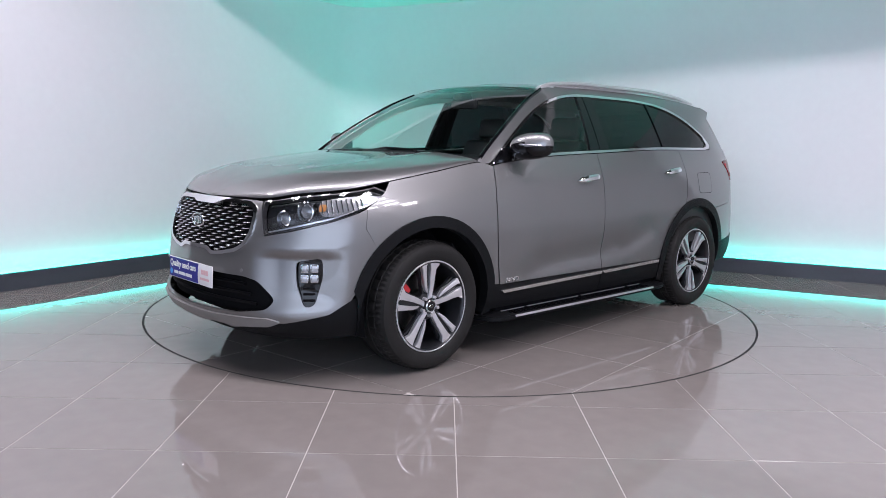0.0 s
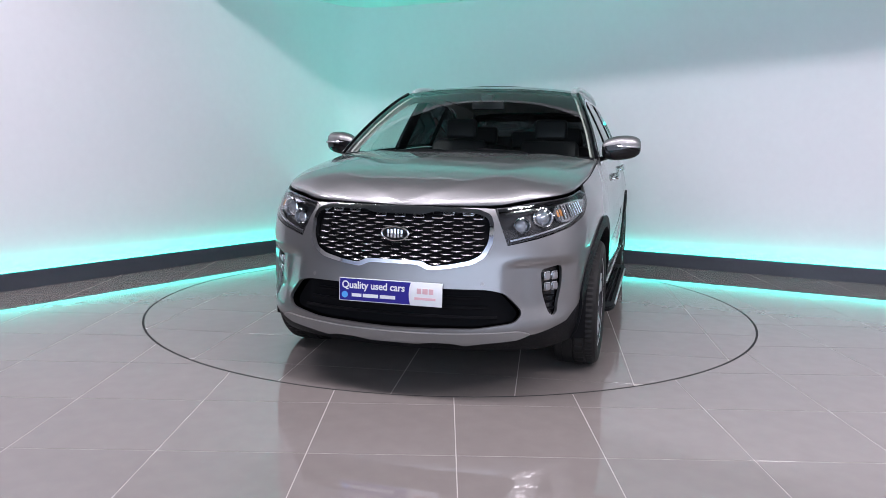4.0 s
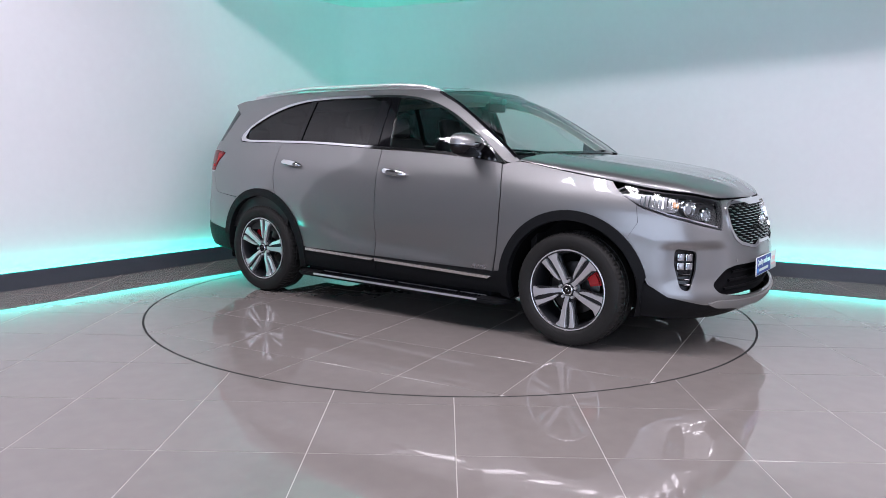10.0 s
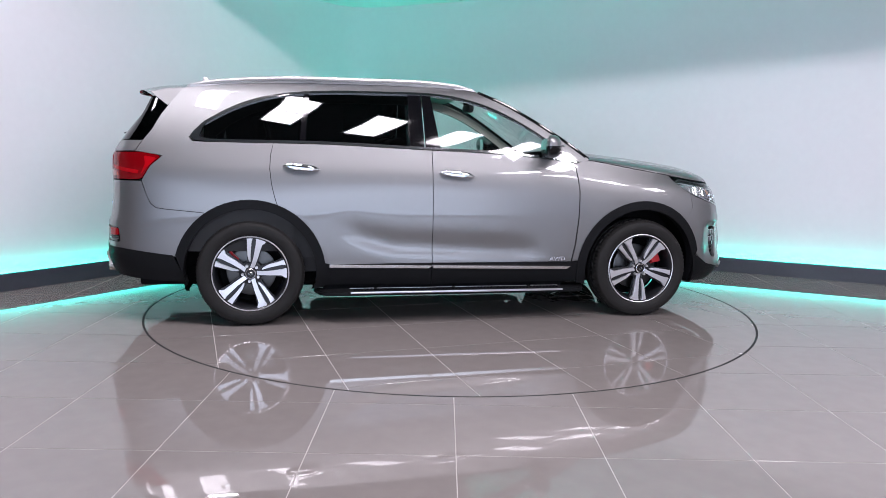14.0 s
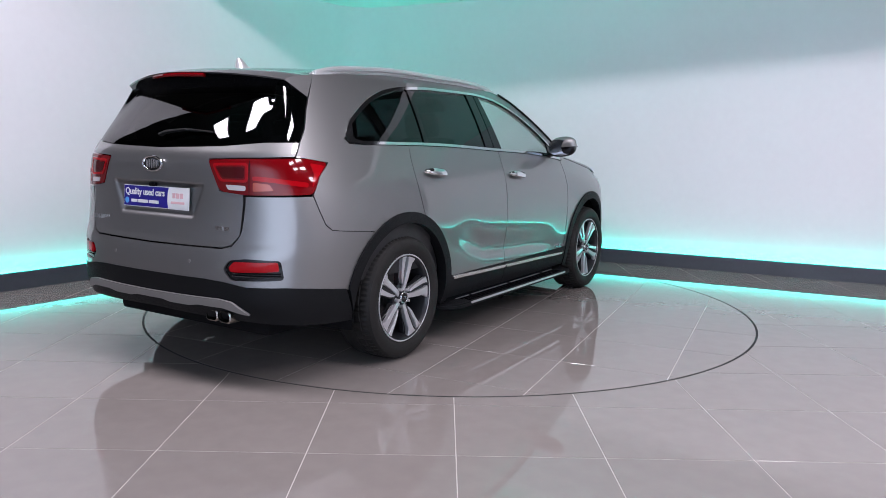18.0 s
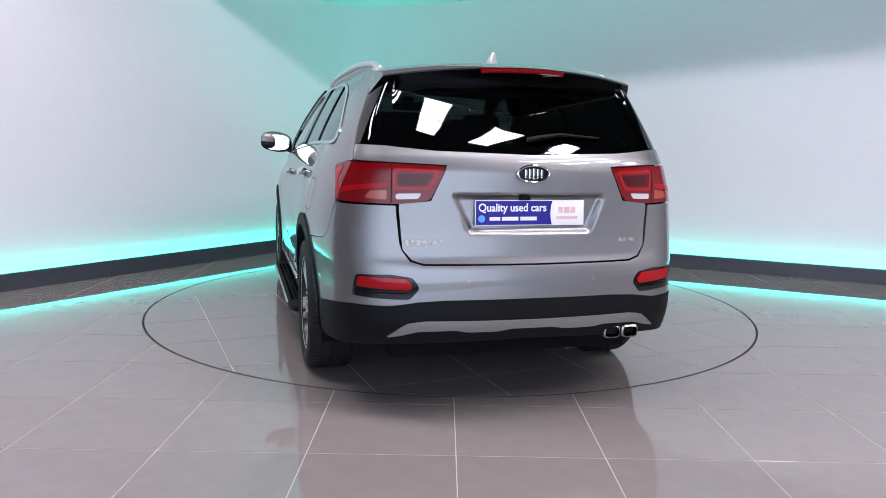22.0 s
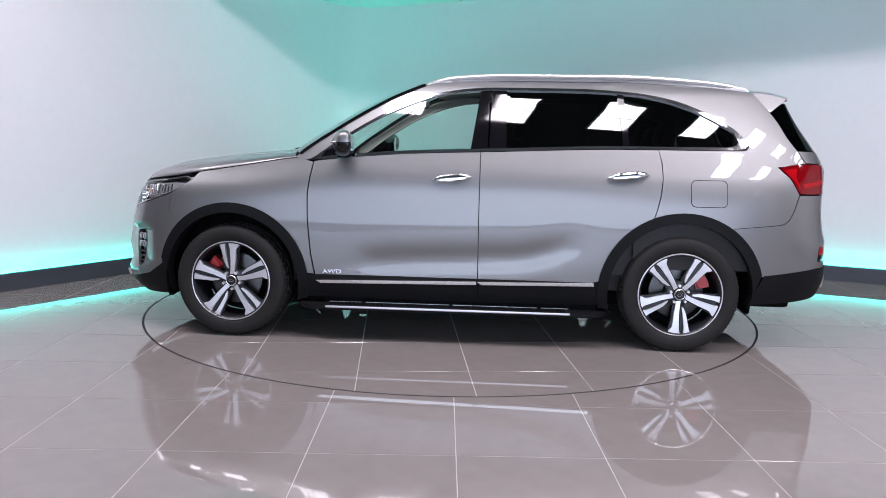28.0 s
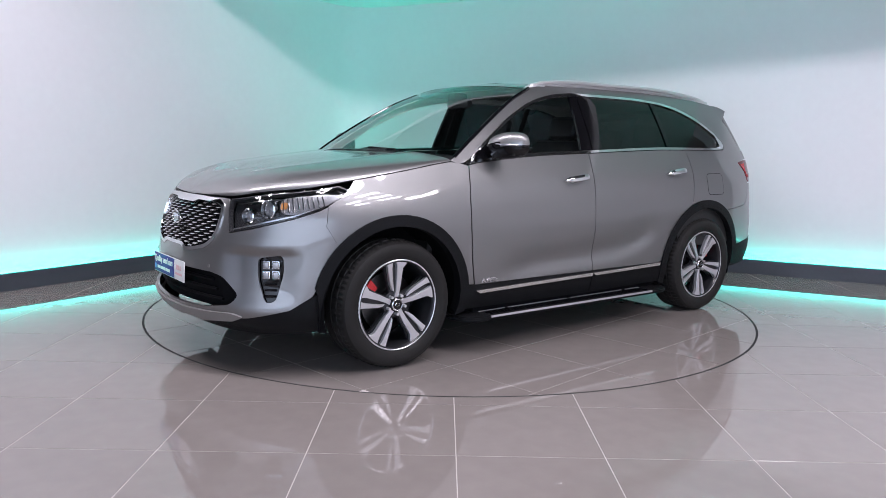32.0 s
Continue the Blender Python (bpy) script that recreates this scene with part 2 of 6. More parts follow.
def build_room():
    ld, rd = (LEFT_END - CORNER).normalized(), (RIGHT_END - CORNER).normalized()
    lend, rend = CORNER + ld * 5.1, CORNER + rd * 6.6
    skirt_off = 0.045
    # the two walls meet in a rounded corner
    faces = []
    for name, a, b in (("wall_left", CORNER, lend), ("wall_right", CORNER, rend)):
        n = Vector((-(b - a).y, (b - a).x)).normalized()
        if n.dot(Vector((0, 0)) - a) < 0:
            n = -n
        # the wall face lies behind the skirting's front
        off = -n * (skirt_off + 0.03)
        faces.append((a + off, (b - a).normalized(), n))
        start = a + off + (b - a).normalized() * (ROUND_CUT - 0.02)
        tagged(wall_run(name, start, b + off, HALL_Z if name == "wall_left" else BAY_Z + 0.2, M_WALL, inside=(0, 0)), "smooth white painted photo bay wall washed with turquoise light", "wall")
        d = (b - a).normalized()
        a = a + d * 0.05
        sk = bmesh.new()
        add_prism(sk, [tuple(a), tuple(b), tuple(b - n * 0.022), tuple(a - n * 0.022)], 0.0, 0.145)
        es = [e for e in sk.edges if all(v.co.z > 0.1 for v in e.verts)]
        bmesh.ops.bevel(sk, geom=es, offset=0.004, segments=2, affect="EDGES")
        tagged(part("baseboard", sk, M_SKIRT), "dark grey lacquered skirting board hiding a light strip", "skirting", kind="structure")
        # channel floor behind the skirting and the glowing strip that lies in it
        ch = bmesh.new()
        p0, p1 = a - n * 0.024, b - n * 0.024
        q0, q1 = a - n * 0.074, b - n * 0.074
        add_prism(ch, [tuple(p0), tuple(p1), tuple(q1), tuple(q0)], 0.0, 0.10)
        tagged(part("trim", ch, M_FRAME), "white ledge behind the skirting board", "trim", kind="structure")
        le = bmesh.new()
        p0, p1 = a - n * 0.054, b - n * 0.054
        q0, q1 = a - n * 0.070, b - n * 0.070
        add_prism(le, [tuple(p0), tuple(p1), tuple(q1), tuple(q0)], 0.104, 0.116)
        tagged(glowing_face(part("led_strip", le, M_FRAME), M_COVE, 1), "glowing turquoise light strip lying behind a skirting board", "light strip", group="turquoise light strips")
    (pl_, dl_, nl_), (pr_, dr_, nr_) = faces
    k = (pr_ - pl_).cross(dr_) / dl_.cross(dr_)
    tip = pl_ + dl_ * k
    half = math.acos(dl_.dot(dr_)) / 2
    cut = ROUND_CUT - k
    rad = cut * math.tan(half)
    mid = tip + (dl_ + dr_).normalized() * rad / math.sin(half)
    a0, a1 = math.atan2(-nl_.y, -nl_.x), math.atan2(-nr_.y, -nr_.x)
    da = (a1 - a0 + math.pi) % (2 * math.pi) - math.pi
    turn = [a0 + da * j / 24 for j in range(25)]
    bm = bmesh.new()
    add_prism(bm, [(mid.x + rad * math.cos(t), mid.y + rad * math.sin(t)) for t in turn] + [(mid.x + (rad + 0.12) * math.cos(t), mid.y + (rad + 0.12) * math.sin(t)) for t in turn[::-1]], -0.01, BAY_Z + 0.2)
    tagged(part("wall_corner", bm, M_WALL), "rounded white painted corner of the photo bay", "wall", kind="structure")
    # ceiling of the bay: its front edge cuts off the hall's light on the walls
    bm = bmesh.new()
    add_prism(bm, BAY_EDGE + [(6.6, 0.6), (-1.0, 4.3), (-1.6, 4.3)], BAY_Z, BAY_Z + 0.12)
    tagged(part("ceiling", bm, M_CEIL), "white ceiling of the photo bay tinted turquoise", "ceiling", kind="structure")
    # unseen hall added behind the camera; wall and ceiling greys shape bounce and reflections
    x0, x1, y0, y1 = -8.5, 9.0, -15.5, 5.5
    for nm, a, b in (("wall_hall_west", (x0, y0), (x0, y1)), ("wall_hall_east", (x1, y0), (x1, y1)), ("wall_hall_north", (x0, y1), (x1, y1))):
        tagged(wall_run(nm, a, b, HALL_Z, M_HALL_GREY if nm == "wall_hall_west" else M_HALL, inside=(0, -4)), "plain unseen wall closing the showroom hall", "wall")
    bm = bmesh.new()
    add_prism(bm, [(x0 - 0.2, y0 - 0.2), (x1 + 0.2, y0 - 0.2), (x1 + 0.2, y1 + 0.2), (x0 - 0.2, y1 + 0.2)], HALL_Z, HALL_Z + 0.15)
    tagged(part("ceiling_hall", bm, M_HALL_CEIL), "unseen dark grey hall ceiling that keeps bounced light low", "ceiling", kind="structure")


EDGE_DIR, EDGE_PERP, EDGE_0 = Vector((0.963, -0.269)), Vector((0.269, 0.963)), Vector((-2.55, 1.45))
BAY_EDGE = [tuple(EDGE_0 - EDGE_DIR), tuple(EDGE_0 + EDGE_DIR * 9)]


# glow, distance from the edge, places along it
# the last pair is unseen, added at the right to brighten the left wall
LAMP_ROWS = ((45.0, 3.35, range(-4, 5)), (40.0, 4.7, (3.0, 4.0)), (44.0, 2.6, (5.0, 5.6)))


def build_shop_front(d=8.0, k0=-1.5, k1=11.5, z0=0.15, z1=3.6):
    """The hall's wall behind the camera, with a wide daylit window, both out of view."""
    def at(k, out=0.0):
        return EDGE_0 - EDGE_PERP * (d + out) + EDGE_DIR * k

    def slab(ka, kb, za, zb, o0, o1):
        bm = bmesh.new()
        add_prism(bm, [tuple(at(ka, o0)), tuple(at(kb, o0)), tuple(at(kb, o1)), tuple(at(ka, o1))], za, zb)
        return bm
    for ka, kb, za, zb in ((-4.0, k0, -0.01, HALL_Z), (k1, 16.5, -0.01, HALL_Z), (k0, k1, -0.01, z0), (k0, k1, z1, HALL_Z)):
        tagged(part("wall_hall_south", slab(ka, kb, za, zb, 0.0, 0.15), M_HALL), "unseen white wall closing the showroom hall", "wall", kind="structure")
    win = tagged(new("window_1"), "wide daylit shop window in slim grey frames", "window", kind="structure")
    for za, zb in ((z0, z0 + 0.05), (z1 - 0.05, z1)):
        part("window_frame", slab(k0, k1, za, zb, 0.03, 0.10), M_SKIRT, win)
    for k in (k0 + 0.025, k1 - 0.025):
        part("window_frame", slab(k - 0.025, k + 0.025, z0 + 0.05, z1 - 0.05, 0.03, 0.10), M_SKIRT, win)
    tagged(part("backdrop", slab(k0 - 0.6, k1 + 0.6, -0.3, 3.9, 0.45, 0.5), M_DAYLIGHT), "bright daylight outside the shop window", "backdrop", kind="structure")


def lamp_panel(glow, w=0.42, h=0.84):
    """A slim two-field ceiling panel with a bar across its middle."""
    e = new("ceiling_panel_light")
    bm = bmesh.new()
    for cx, cy, sx, sy in ((0, h / 2 + 0.01, w + 0.04, 0.02), (0, -h / 2 - 0.01, w + 0.04, 0.02), (w / 2 + 0.01, 0, 0.02, h), (-w / 2 - 0.01, 0, 0.02, h), (0, 0, w, 0.016)):
        add_box(bm, (cx, cy, 0), (sx, sy, 0.04))
    part("frame", bm, M_FRAME, e)
    for cy in (-h / 4 - 0.004, h / 4 + 0.004):
        glowing_face(part("diffuser", box((0, cy, 0.005), (w, h / 2 - 0.008, 0.02)), M_FRAME, e), glow, -1)
    return tagged(e, "flat white glowing rectangular ceiling panel light", "ceiling light", group="hall ceiling lights")


def build_lamps():
    # rows of panels parallel to the bay's ceiling edge
    turn = math.degrees(math.atan2(EDGE_DIR.y, EDGE_DIR.x))
    for power, d, ks in LAMP_ROWS:
        spots = [EDGE_0 - EDGE_PERP * d + EDGE_DIR * (3.9 + 1.15 * k) for k in ks]
        first = lamp_panel(mat("panel_glow", (1.0, 0.925, 1.03), 0.5, emit=power))
        first.matrix_basis = pose(spots[0].x, spots[0].y, HALL_Z - 0.03, 0, 0, turn)
        for p in spots[1:]:
            copy_thing(first, pose(p.x, p.y, HALL_Z - 0.03, 0, 0, turn))


def tile_outline(x0, x1, y0, y1, rot, cx, cy, R, keep_inside):
    """Outlines of the part of a square tile that lies inside (or outside) the turntable's circle."""
    c, s = math.cos(rot), math.sin(rot)
    cor = [(x0, y0), (x1, y0), (x1, y1), (x0, y1)]
    cor = [(c * x - s * y + cx, s * x + c * y + cy) for x, y in cor]
    n = 40
    ring = []
    for i in range(4):
        a, b = cor[i], cor[(i + 1) % 4]
        for k in range(n):
            ring.append((a[0] + (b[0] - a[0]) * k / n, a[1] + (b[1] - a[1]) * k / n, k == 0))
    good = [(math.hypot(p[0], p[1]) < R) == keep_inside for p in ring]
    if all(good):
        return [(True, cor)]
    if not any(good):
        return []
    out, N = [], len(ring)
    starts = [i for i in range(N) if good[i] and not good[i - 1]]
    for st in starts:
        run, i = [], st
        while good[i % N] and i < st + N:
            run.append(ring[i % N])
            i += 1

        def edge(p, q):
            lo, hi = 0.0, 1.0
            for _ in range(18):
                m = (lo + hi) / 2
                r = math.hypot(p[0] + (q[0] - p[0]) * m, p[1] + (q[1] - p[1]) * m)
                if (r < R) == keep_inside:
                    lo = m
                else:
                    hi = m
            return (p[0] + (q[0] - p[0]) * lo, p[1] + (q[1] - p[1]) * lo)
        pa, pb = edge(run[0], ring[st - 1]), edge(run[-1], ring[i % N])
        pts = [pa] + [(p[0], p[1]) for p in run if p[2]] + [pb]
        a0, a1 = math.atan2(pb[1], pb[0]), math.atan2(pa[1], pa[0])
        da = (a1 - a0 + math.pi) % (2 * math.pi) - math.pi
        k = max(2, int(abs(da) / 0.035))
        pts += [(R * math.cos(a0 + da * j / k), R * math.sin(a0 + da * j / k)) for j in range(1, k)]
        if len(pts) >= 3:
            area = sum(pts[j][0] * pts[(j + 1) % len(pts)][1] - pts[(j + 1) % len(pts)][0] * pts[j][1] for j in range(len(pts))) / 2
            if abs(area) > 0.0008:
                out.append((False, pts))
    return out


TILE_G = 0.0022


def tiles(parent, xs, ys, step, rot, cx, cy, R, inside, skip):
    full = None
    g = TILE_G
    for i in xs:
        for j in ys:
            x0, y0 = i * step[0], j * step[1]
            if skip(x0 + step[0] / 2, y0 + step[1] / 2):
                continue
            outs = tile_outline(x0 + g, x0 + step[0] - g, y0 + g, y0 + step[1] - g, rot, cx, cy, R, inside)
            for whole, o in outs:
                if whole:
                    if full is None:
                        bm = bmesh.new()
                        w, h = step[0] - 2 * g, step[1] - 2 * g
                        add_prism(bm, [(-w / 2, -h / 2), (w / 2, -h / 2), (w / 2, h / 2), (-w / 2, h / 2)], -0.008, 0.0)
                        es = [e for e in bm.edges if all(v.co.z > -0.001 for v in e.verts)]
                        bmesh.ops.bevel(bm, geom=es, offset=0.0005, segments=1, affect="EDGES")
                        full = part("tile", bm, M_TILE, parent, angle=20)
                        ob = full
                    else:
                        ob = new("tile", full.data)
                        ob.parent = parent
                    mx, my = x0 + step[0] / 2, y0 + step[1] / 2
                    ob.location = (math.cos(rot) * mx - math.sin(rot) * my + cx, math.sin(rot) * mx + math.cos(rot) * my + cy, 0)
                    ob.rotation_euler = (0, 0, rot)
                else:
                    bm = bmesh.new()
                    add_prism(bm, o, -0.008, 0.0)
                    part("tile", bm, M_TILE, parent, angle=20)


def behind_walls(x, y):
    p = Vector((x + 0.032, y - 2.355))
    for end in (LEFT_END, RIGHT_END):
        d = (end - CORNER).normalized()
        n = Vector((-d.y, d.x))
        if n.dot(-CORNER) < 0:
            n = -n
        if n.dot(p - CORNER) < -0.45:
            return True
    return False


def build_floor():
    base = bmesh.new()
    n, R = 128, TABLE_R
    # grout bed with a round hole for the turntable
    outer = [(-8.6, -15.6), (9.1, -15.6), (9.1, 5.6), (-8.6, 5.6)]
    ring = [base.verts.new((R * math.cos(2 * math.pi * k / n), R * math.sin(2 * math.pi * k / n), -0.0012)) for k in range(n)]
    far = []
    for k in range(n):
        a = 2 * math.pi * k / n
        dx, dy = math.cos(a), math.sin(a)
        t = min((9.1 if dx > 0 else -8.6) / dx if abs(dx) > 1e-9 else 1e9, (5.6 if dy > 0 else -15.6) / dy if abs(dy) > 1e-9 else 1e9)
        far.append(base.verts.new((dx * t, dy * t, -0.0012)))
    for k in range(n):
        base.faces.new((ring[k], far[k], far[(k + 1) % n], ring[(k + 1) % n]))
    floor = tagged(part("floor", base, M_GROUT), "polished grey porcelain tile floor with pale joints", "floor", kind="structure")
    tiles(floor, range(-9, 10), range(-5, 13), (0.5975, 0.594), radians(0.6), 0.032, -2.355, TABLE_R + 0.009, False, behind_walls)
    # far tiles as one joined piece
    bm = bmesh.new()
    for x0, x1, y0, y1 in ((-8.5, 9.0, -15.5, -5.36), (-8.5, -5.4, -5.33, 5.4), (5.75, 9.0, -5.33, 5.4)):
        add_prism(bm, [(x0, y0), (x1, y0), (x1, y1), (x0, y1)], -0.01, 0.0)
    tagged(part("far_floor", bm, M_TILE), "polished grey tile floor of the hall", "floor", kind="structure")
    # turntable
    tt = new("turntable")
    bm = bmesh.new()
    add_cyl(bm, (0, 0, -0.03), (0, 0, -0.0012), TABLE_R - 0.004, seg=128)
    part("bed", bm, M_GROUT, tt)
    bm = bmesh.new()
    add_revolve(bm, [(TABLE_R - 0.006, -0.03), (TABLE_R + 0.010, -0.03), (TABLE_R + 0.010, -0.001), (TABLE_R - 0.006, -0.001)], 128, True)
    bmesh.ops.rotate(bm, verts=bm.verts[:], cent=(0, 0, 0), matrix=Matrix.Rotation(radians(90), 3, "X"))
    for v in bm.verts:
        v.co.z = -abs(v.co.z)
    part("rim", bm, M_GAP, tt)
    r8 = radians(8.0)
    gx, gy = 0.063, -1.55
    cx = math.cos(r8) * gx - math.sin(r8) * gy + OFF.x
    cy = math.sin(r8) * gx + math.cos(r8) * gy + OFF.y
    tiles(tt, range(-5, 5), range(-4, 8), (0.605, 0.61), r8, cx, cy, TABLE_R - 0.006, True, lambda x, y: False)
    return tagged(tt, "round tiled turntable flush with the showroom floor", "turntable")


build_room()
build_shop_front()
build_lamps()
turntable = build_floor()

# ---------------- the car: one smooth body surface ----------------
# plan outline of the left half at bumper height, nose to tail
PLAN = [(2.335, 0), (2.325, 0.2), (2.285, 0.42), (2.22, 0.58), (2.12, 0.72), (1.98, 0.815), (1.8, 0.875), (1.55, 0.912), (1.2, 0.928), (0.7, 0.93), (0.0, 0.932),
        (-0.7, 0.932), (-1.3, 0.93), (-1.7, 0.918), (-1.98, 0.888), (-2.17, 0.83), (-2.29, 0.72), (-2.352, 0.55), (-2.385, 0.3), (-2.392, 0)]


def dense_plan():
    pts = [(PLAN[1][0], -PLAN[1][1])] + PLAN + [(PLAN[-2][0], -PLAN[-2][1])]
    out = []
    for i in range(1, len(pts) - 2):
        p0, p1, p2, p3 = (np.array(pts[i + k], float) for k in (-1, 0, 1, 2))
        for k in range(20):
            t = k / 20
            out.append(0.5 * (2 * p1 + (p2 - p0) * t + (2 * p0 - 5 * p1 + 4 * p2 - p3) * t * t + (3 * p1 - p0 - 3 * p2 + p3) * t ** 3))
    out.append(np.array(pts[-2], float))
    P = np.array(out)
    for _ in range(30):
        P[1:-1] = 0.25 * P[:-2] + 0.5 * P[1:-1] + 0.25 * P[2:]
    s = np.concatenate([[0], np.cumsum(np.hypot(*np.diff(P, axis=0).T))])
    k0 = np.argmin(np.abs(P[:, 0]))
    return P, s[k0] - s


PLAN_P, PLAN_U = dense_plan()
UF, UR = float(PLAN_U[0]), float(PLAN_U[-1])
_order = np.argsort(PLAN_U)
_u, _x, _y = PLAN_U[_order], PLAN_P[_order, 0], PLAN_P[_order, 1]
_t = np.gradient(PLAN_P[_order], _u, axis=0)
_nx, _ny = -_t[:, 1], _t[:, 0]
for _ in range(40):
    _nx[1:-1] = 0.25 * _nx[:-2] + 0.5 * _nx[1:-1] + 0.25 * _nx[2:]
    _ny[1:-1] = 0.25 * _ny[:-2] + 0.5 * _ny[1:-1] + 0.25 * _ny[2:]
_nx[0], _ny[0], _nx[-1], _ny[-1] = -1, 0, 1, 0
_half = (_u > -1.9) & (_u < 1.9)


def ux(x):
    """Outline length at a place along the flank."""
    return float(np.interp(x, _x, _u))


def uf(y):
    """Outline length at a distance y from the middle of the nose."""
    k = _u > 1.2
    return float(np.interp(-y, -_y[k], _u[k]))


def ur(y):
    """Outline length at a distance y from the middle of the tail."""
    k = _u < -1.2
    return float(np.interp(y, _y[k], _u[k]))


INSET_SIDE = curve([0.2, 0.27, 0.33, 0.42, 0.55, 0.72, 0.86, 0.95, 1.02, 1.10, 1.16, 1.2, 1.23, 1.30, 1.40, 1.50, 1.58, 1.63, 1.66],
                   [0.06, 0.04, 0.022, 0.008, 0.0, -0.002, 0.004, 0.014, 0.028, 0.055, 0.078, 0.093, 0.105, 0.135, 0.183, 0.236, 0.283, 0.328, 0.367])
INSET_FRONT = curve([0.2, 0.25, 0.30, 0.36, 0.45, 0.55, 0.62, 0.68, 0.76, 0.84, 0.90, 0.94, 0.98, 1.05],
                    [0.16, 0.07, 0.02, 0.0, 0.003, 0.018, 0.03, 0.04, 0.062, 0.088, 0.115, 0.145, 0.20, 0.36])
INSET_REAR = curve([0.2, 0.28, 0.36, 0.46, 0.60, 0.68, 0.71, 0.74, 0.90, 1.0, 1.1, 1.16, 1.2, 1.24, 1.35, 1.45, 1.55, 1.62],
                   [0.18, 0.09, 0.03, 0.0, 0.002, 0.008, 0.018, 0.028, 0.045, 0.046, 0.048, 0.062, 0.085, 0.11, 0.195, 0.28, 0.37, 0.44])
# height of the shoulder line (bonnet edge, belt line, sill of the rear window) along the flank
Z_TOP = curve([UR, ur(0.5), ux(-2.15), ux(-1.75), ux(-1.02), ux(-0.23), ux(0.28), ux(0.6), ux(0.8), ux(1.0), ux(1.3), ux(1.6), ux(1.85), uf(0.70), uf(0.5), UF],
              [1.20, 1.205, 1.222, 1.228, 1.224, 1.196, 1.18, 1.162, 1.148, 1.130, 1.082, 1.035, 0.995, 0.965, 0.938, 0.93])


def inset(u, z):
    i = np.searchsorted(_u, u)
    nx = float(np.interp(u, _u, _nx))
    w = min(1.0, abs(nx) ** 1.6)
    zs = z
    if u > 0.6:      # the wing rolls over towards the bonnet earlier than the doors do
        k = min(1, max(0, (z - 0.72) / 0.4))
        zs = z + (1.185 - min(1.185, Z_TOP(u) + 0.01)) * k * k * (3 - 2 * k) * min(1, (u - 0.6) / 0.4)
    d = INSET_SIDE(zs) * (1 - w) + (INSET_FRONT(z) if nx > 0 else INSET_REAR(z)) * w
    # the doors' hollow above the sill, and the swell over the rear wheel
    zc = 0.515 - 0.05 * u + 0.35 * max(0.0, -0.40 - u) ** 1.4
    dz = z - zc
    g = math.exp(-(dz / (0.10 if dz > 0 else 0.06)) ** 2) * (1 / (1 + math.exp(-(u + 0.72) / 0.06))) * (1 / (1 + math.exp((u - 0.58) / 0.06)))
    d += 0.022 * g
    # the hollow round the front fog lamps, under a sharp ledge
    q = UF - u
    if 0.4 < q < 1.15 and z < 0.72:
        st = lambda v: (lambda c: c * c * (3 - 2 * c))(min(1, max(0, v)))
        d += 0.026 * st((z - 0.36) / 0.12) * st((0.692 - z) / 0.05) * st((q - 0.50) / 0.18) * st((1.04 - q) / 0.16)
    # the sunken field for the rear plate
    if u - UR < 0.6 and 0.8 < z < 1.05:
        st = lambda v: (lambda c: c * c * (3 - 2 * c))(min(1, max(0, v)))
        d += 0.022 * st((0.305 + (z - 0.845) * 0.45 - (u - UR)) / 0.03) * st((z - 0.838) / 0.022) * st((1.014 - z) / 0.012)
    d -= 0.012 * math.exp(-((u + 1.39) / 0.55) ** 2 - ((z - 0.78) / 0.2) ** 2) + 0.012 * math.exp(-((u - 1.39) / 0.5) ** 2 - ((z - 0.80) / 0.2) ** 2)
    return d


def skin(u, z, out=0.0):
    """A point of the body on the left half; u may run past the middle of nose or tail onto the other half."""
    side = 1
    if u > UF:
        u, side = 2 * UF - u, -1
    if u < UR:
        u, side = 2 * UR - u, -1
    d = inset(u, z) - out
    x, y = float(np.interp(u, _u, _x)), float(np.interp(u, _u, _y))
    nx, ny = float(np.interp(u, _u, _nx)), float(np.interp(u, _u, _ny))
    l = math.hypot(nx, ny)
    return Vector((x - nx / l * d, side * (y - ny / l * d), z))


def skin_normal(f, u, z):
    e = 0.004
    a, b = f(u + e, z) - f(u - e, z), f(u, z + e) - f(u, z - e)
    n = b.cross(a)
    return n.normalized() if n.length > 1e-12 else Vector((0, 0, 1))


from mathutils.geometry import delaunay_2d_cdt


def inside_loop(p, loop):
    x, y, c, n = p[0], p[1], False, len(loop)
    for i in range(n):
        (x1, y1), (x2, y2) = loop[i], loop[i - 1]
        if (y1 > y) != (y2 > y) and x < (x2 - x1) * (y - y1) / (y2 - y1) + x1:
            c = not c
    return c


def resample(loop, step):
    out = []
    n = len(loop)
    for i in range(n):
        a, b = loop[i], loop[(i + 1) % n]
        k = max(1, int(math.ceil(math.hypot(b[0] - a[0], b[1] - a[1]) / step)))
        out += [(a[0] + (b[0] - a[0]) * j / k, a[1] + (b[1] - a[1]) * j / k) for j in range(k)]
    return out


def rounded(loop, r, seg=4):
    """Rounds the corners of an outline."""
    out, n = [], len(loop)
    for i in range(n):
        p, a, b = Vector(loop[i]), Vector(loop[i - 1]), Vector(loop[(i + 1) % n])
        la, lb = (a - p).length, (b - p).length
        ra = min(r, la * 0.45)
        rb = min(r, lb * 0.45)
        pa, pb = p + (a - p) * ra / max(la, 1e-9), p + (b - p) * rb / max(lb, 1e-9)
        for k in range(seg + 1):
            t = k / seg
            q = pa * (1 - t) ** 2 + p * 2 * t * (1 - t) + pb * t * t
            out.append((q.x, q.y))
    return out


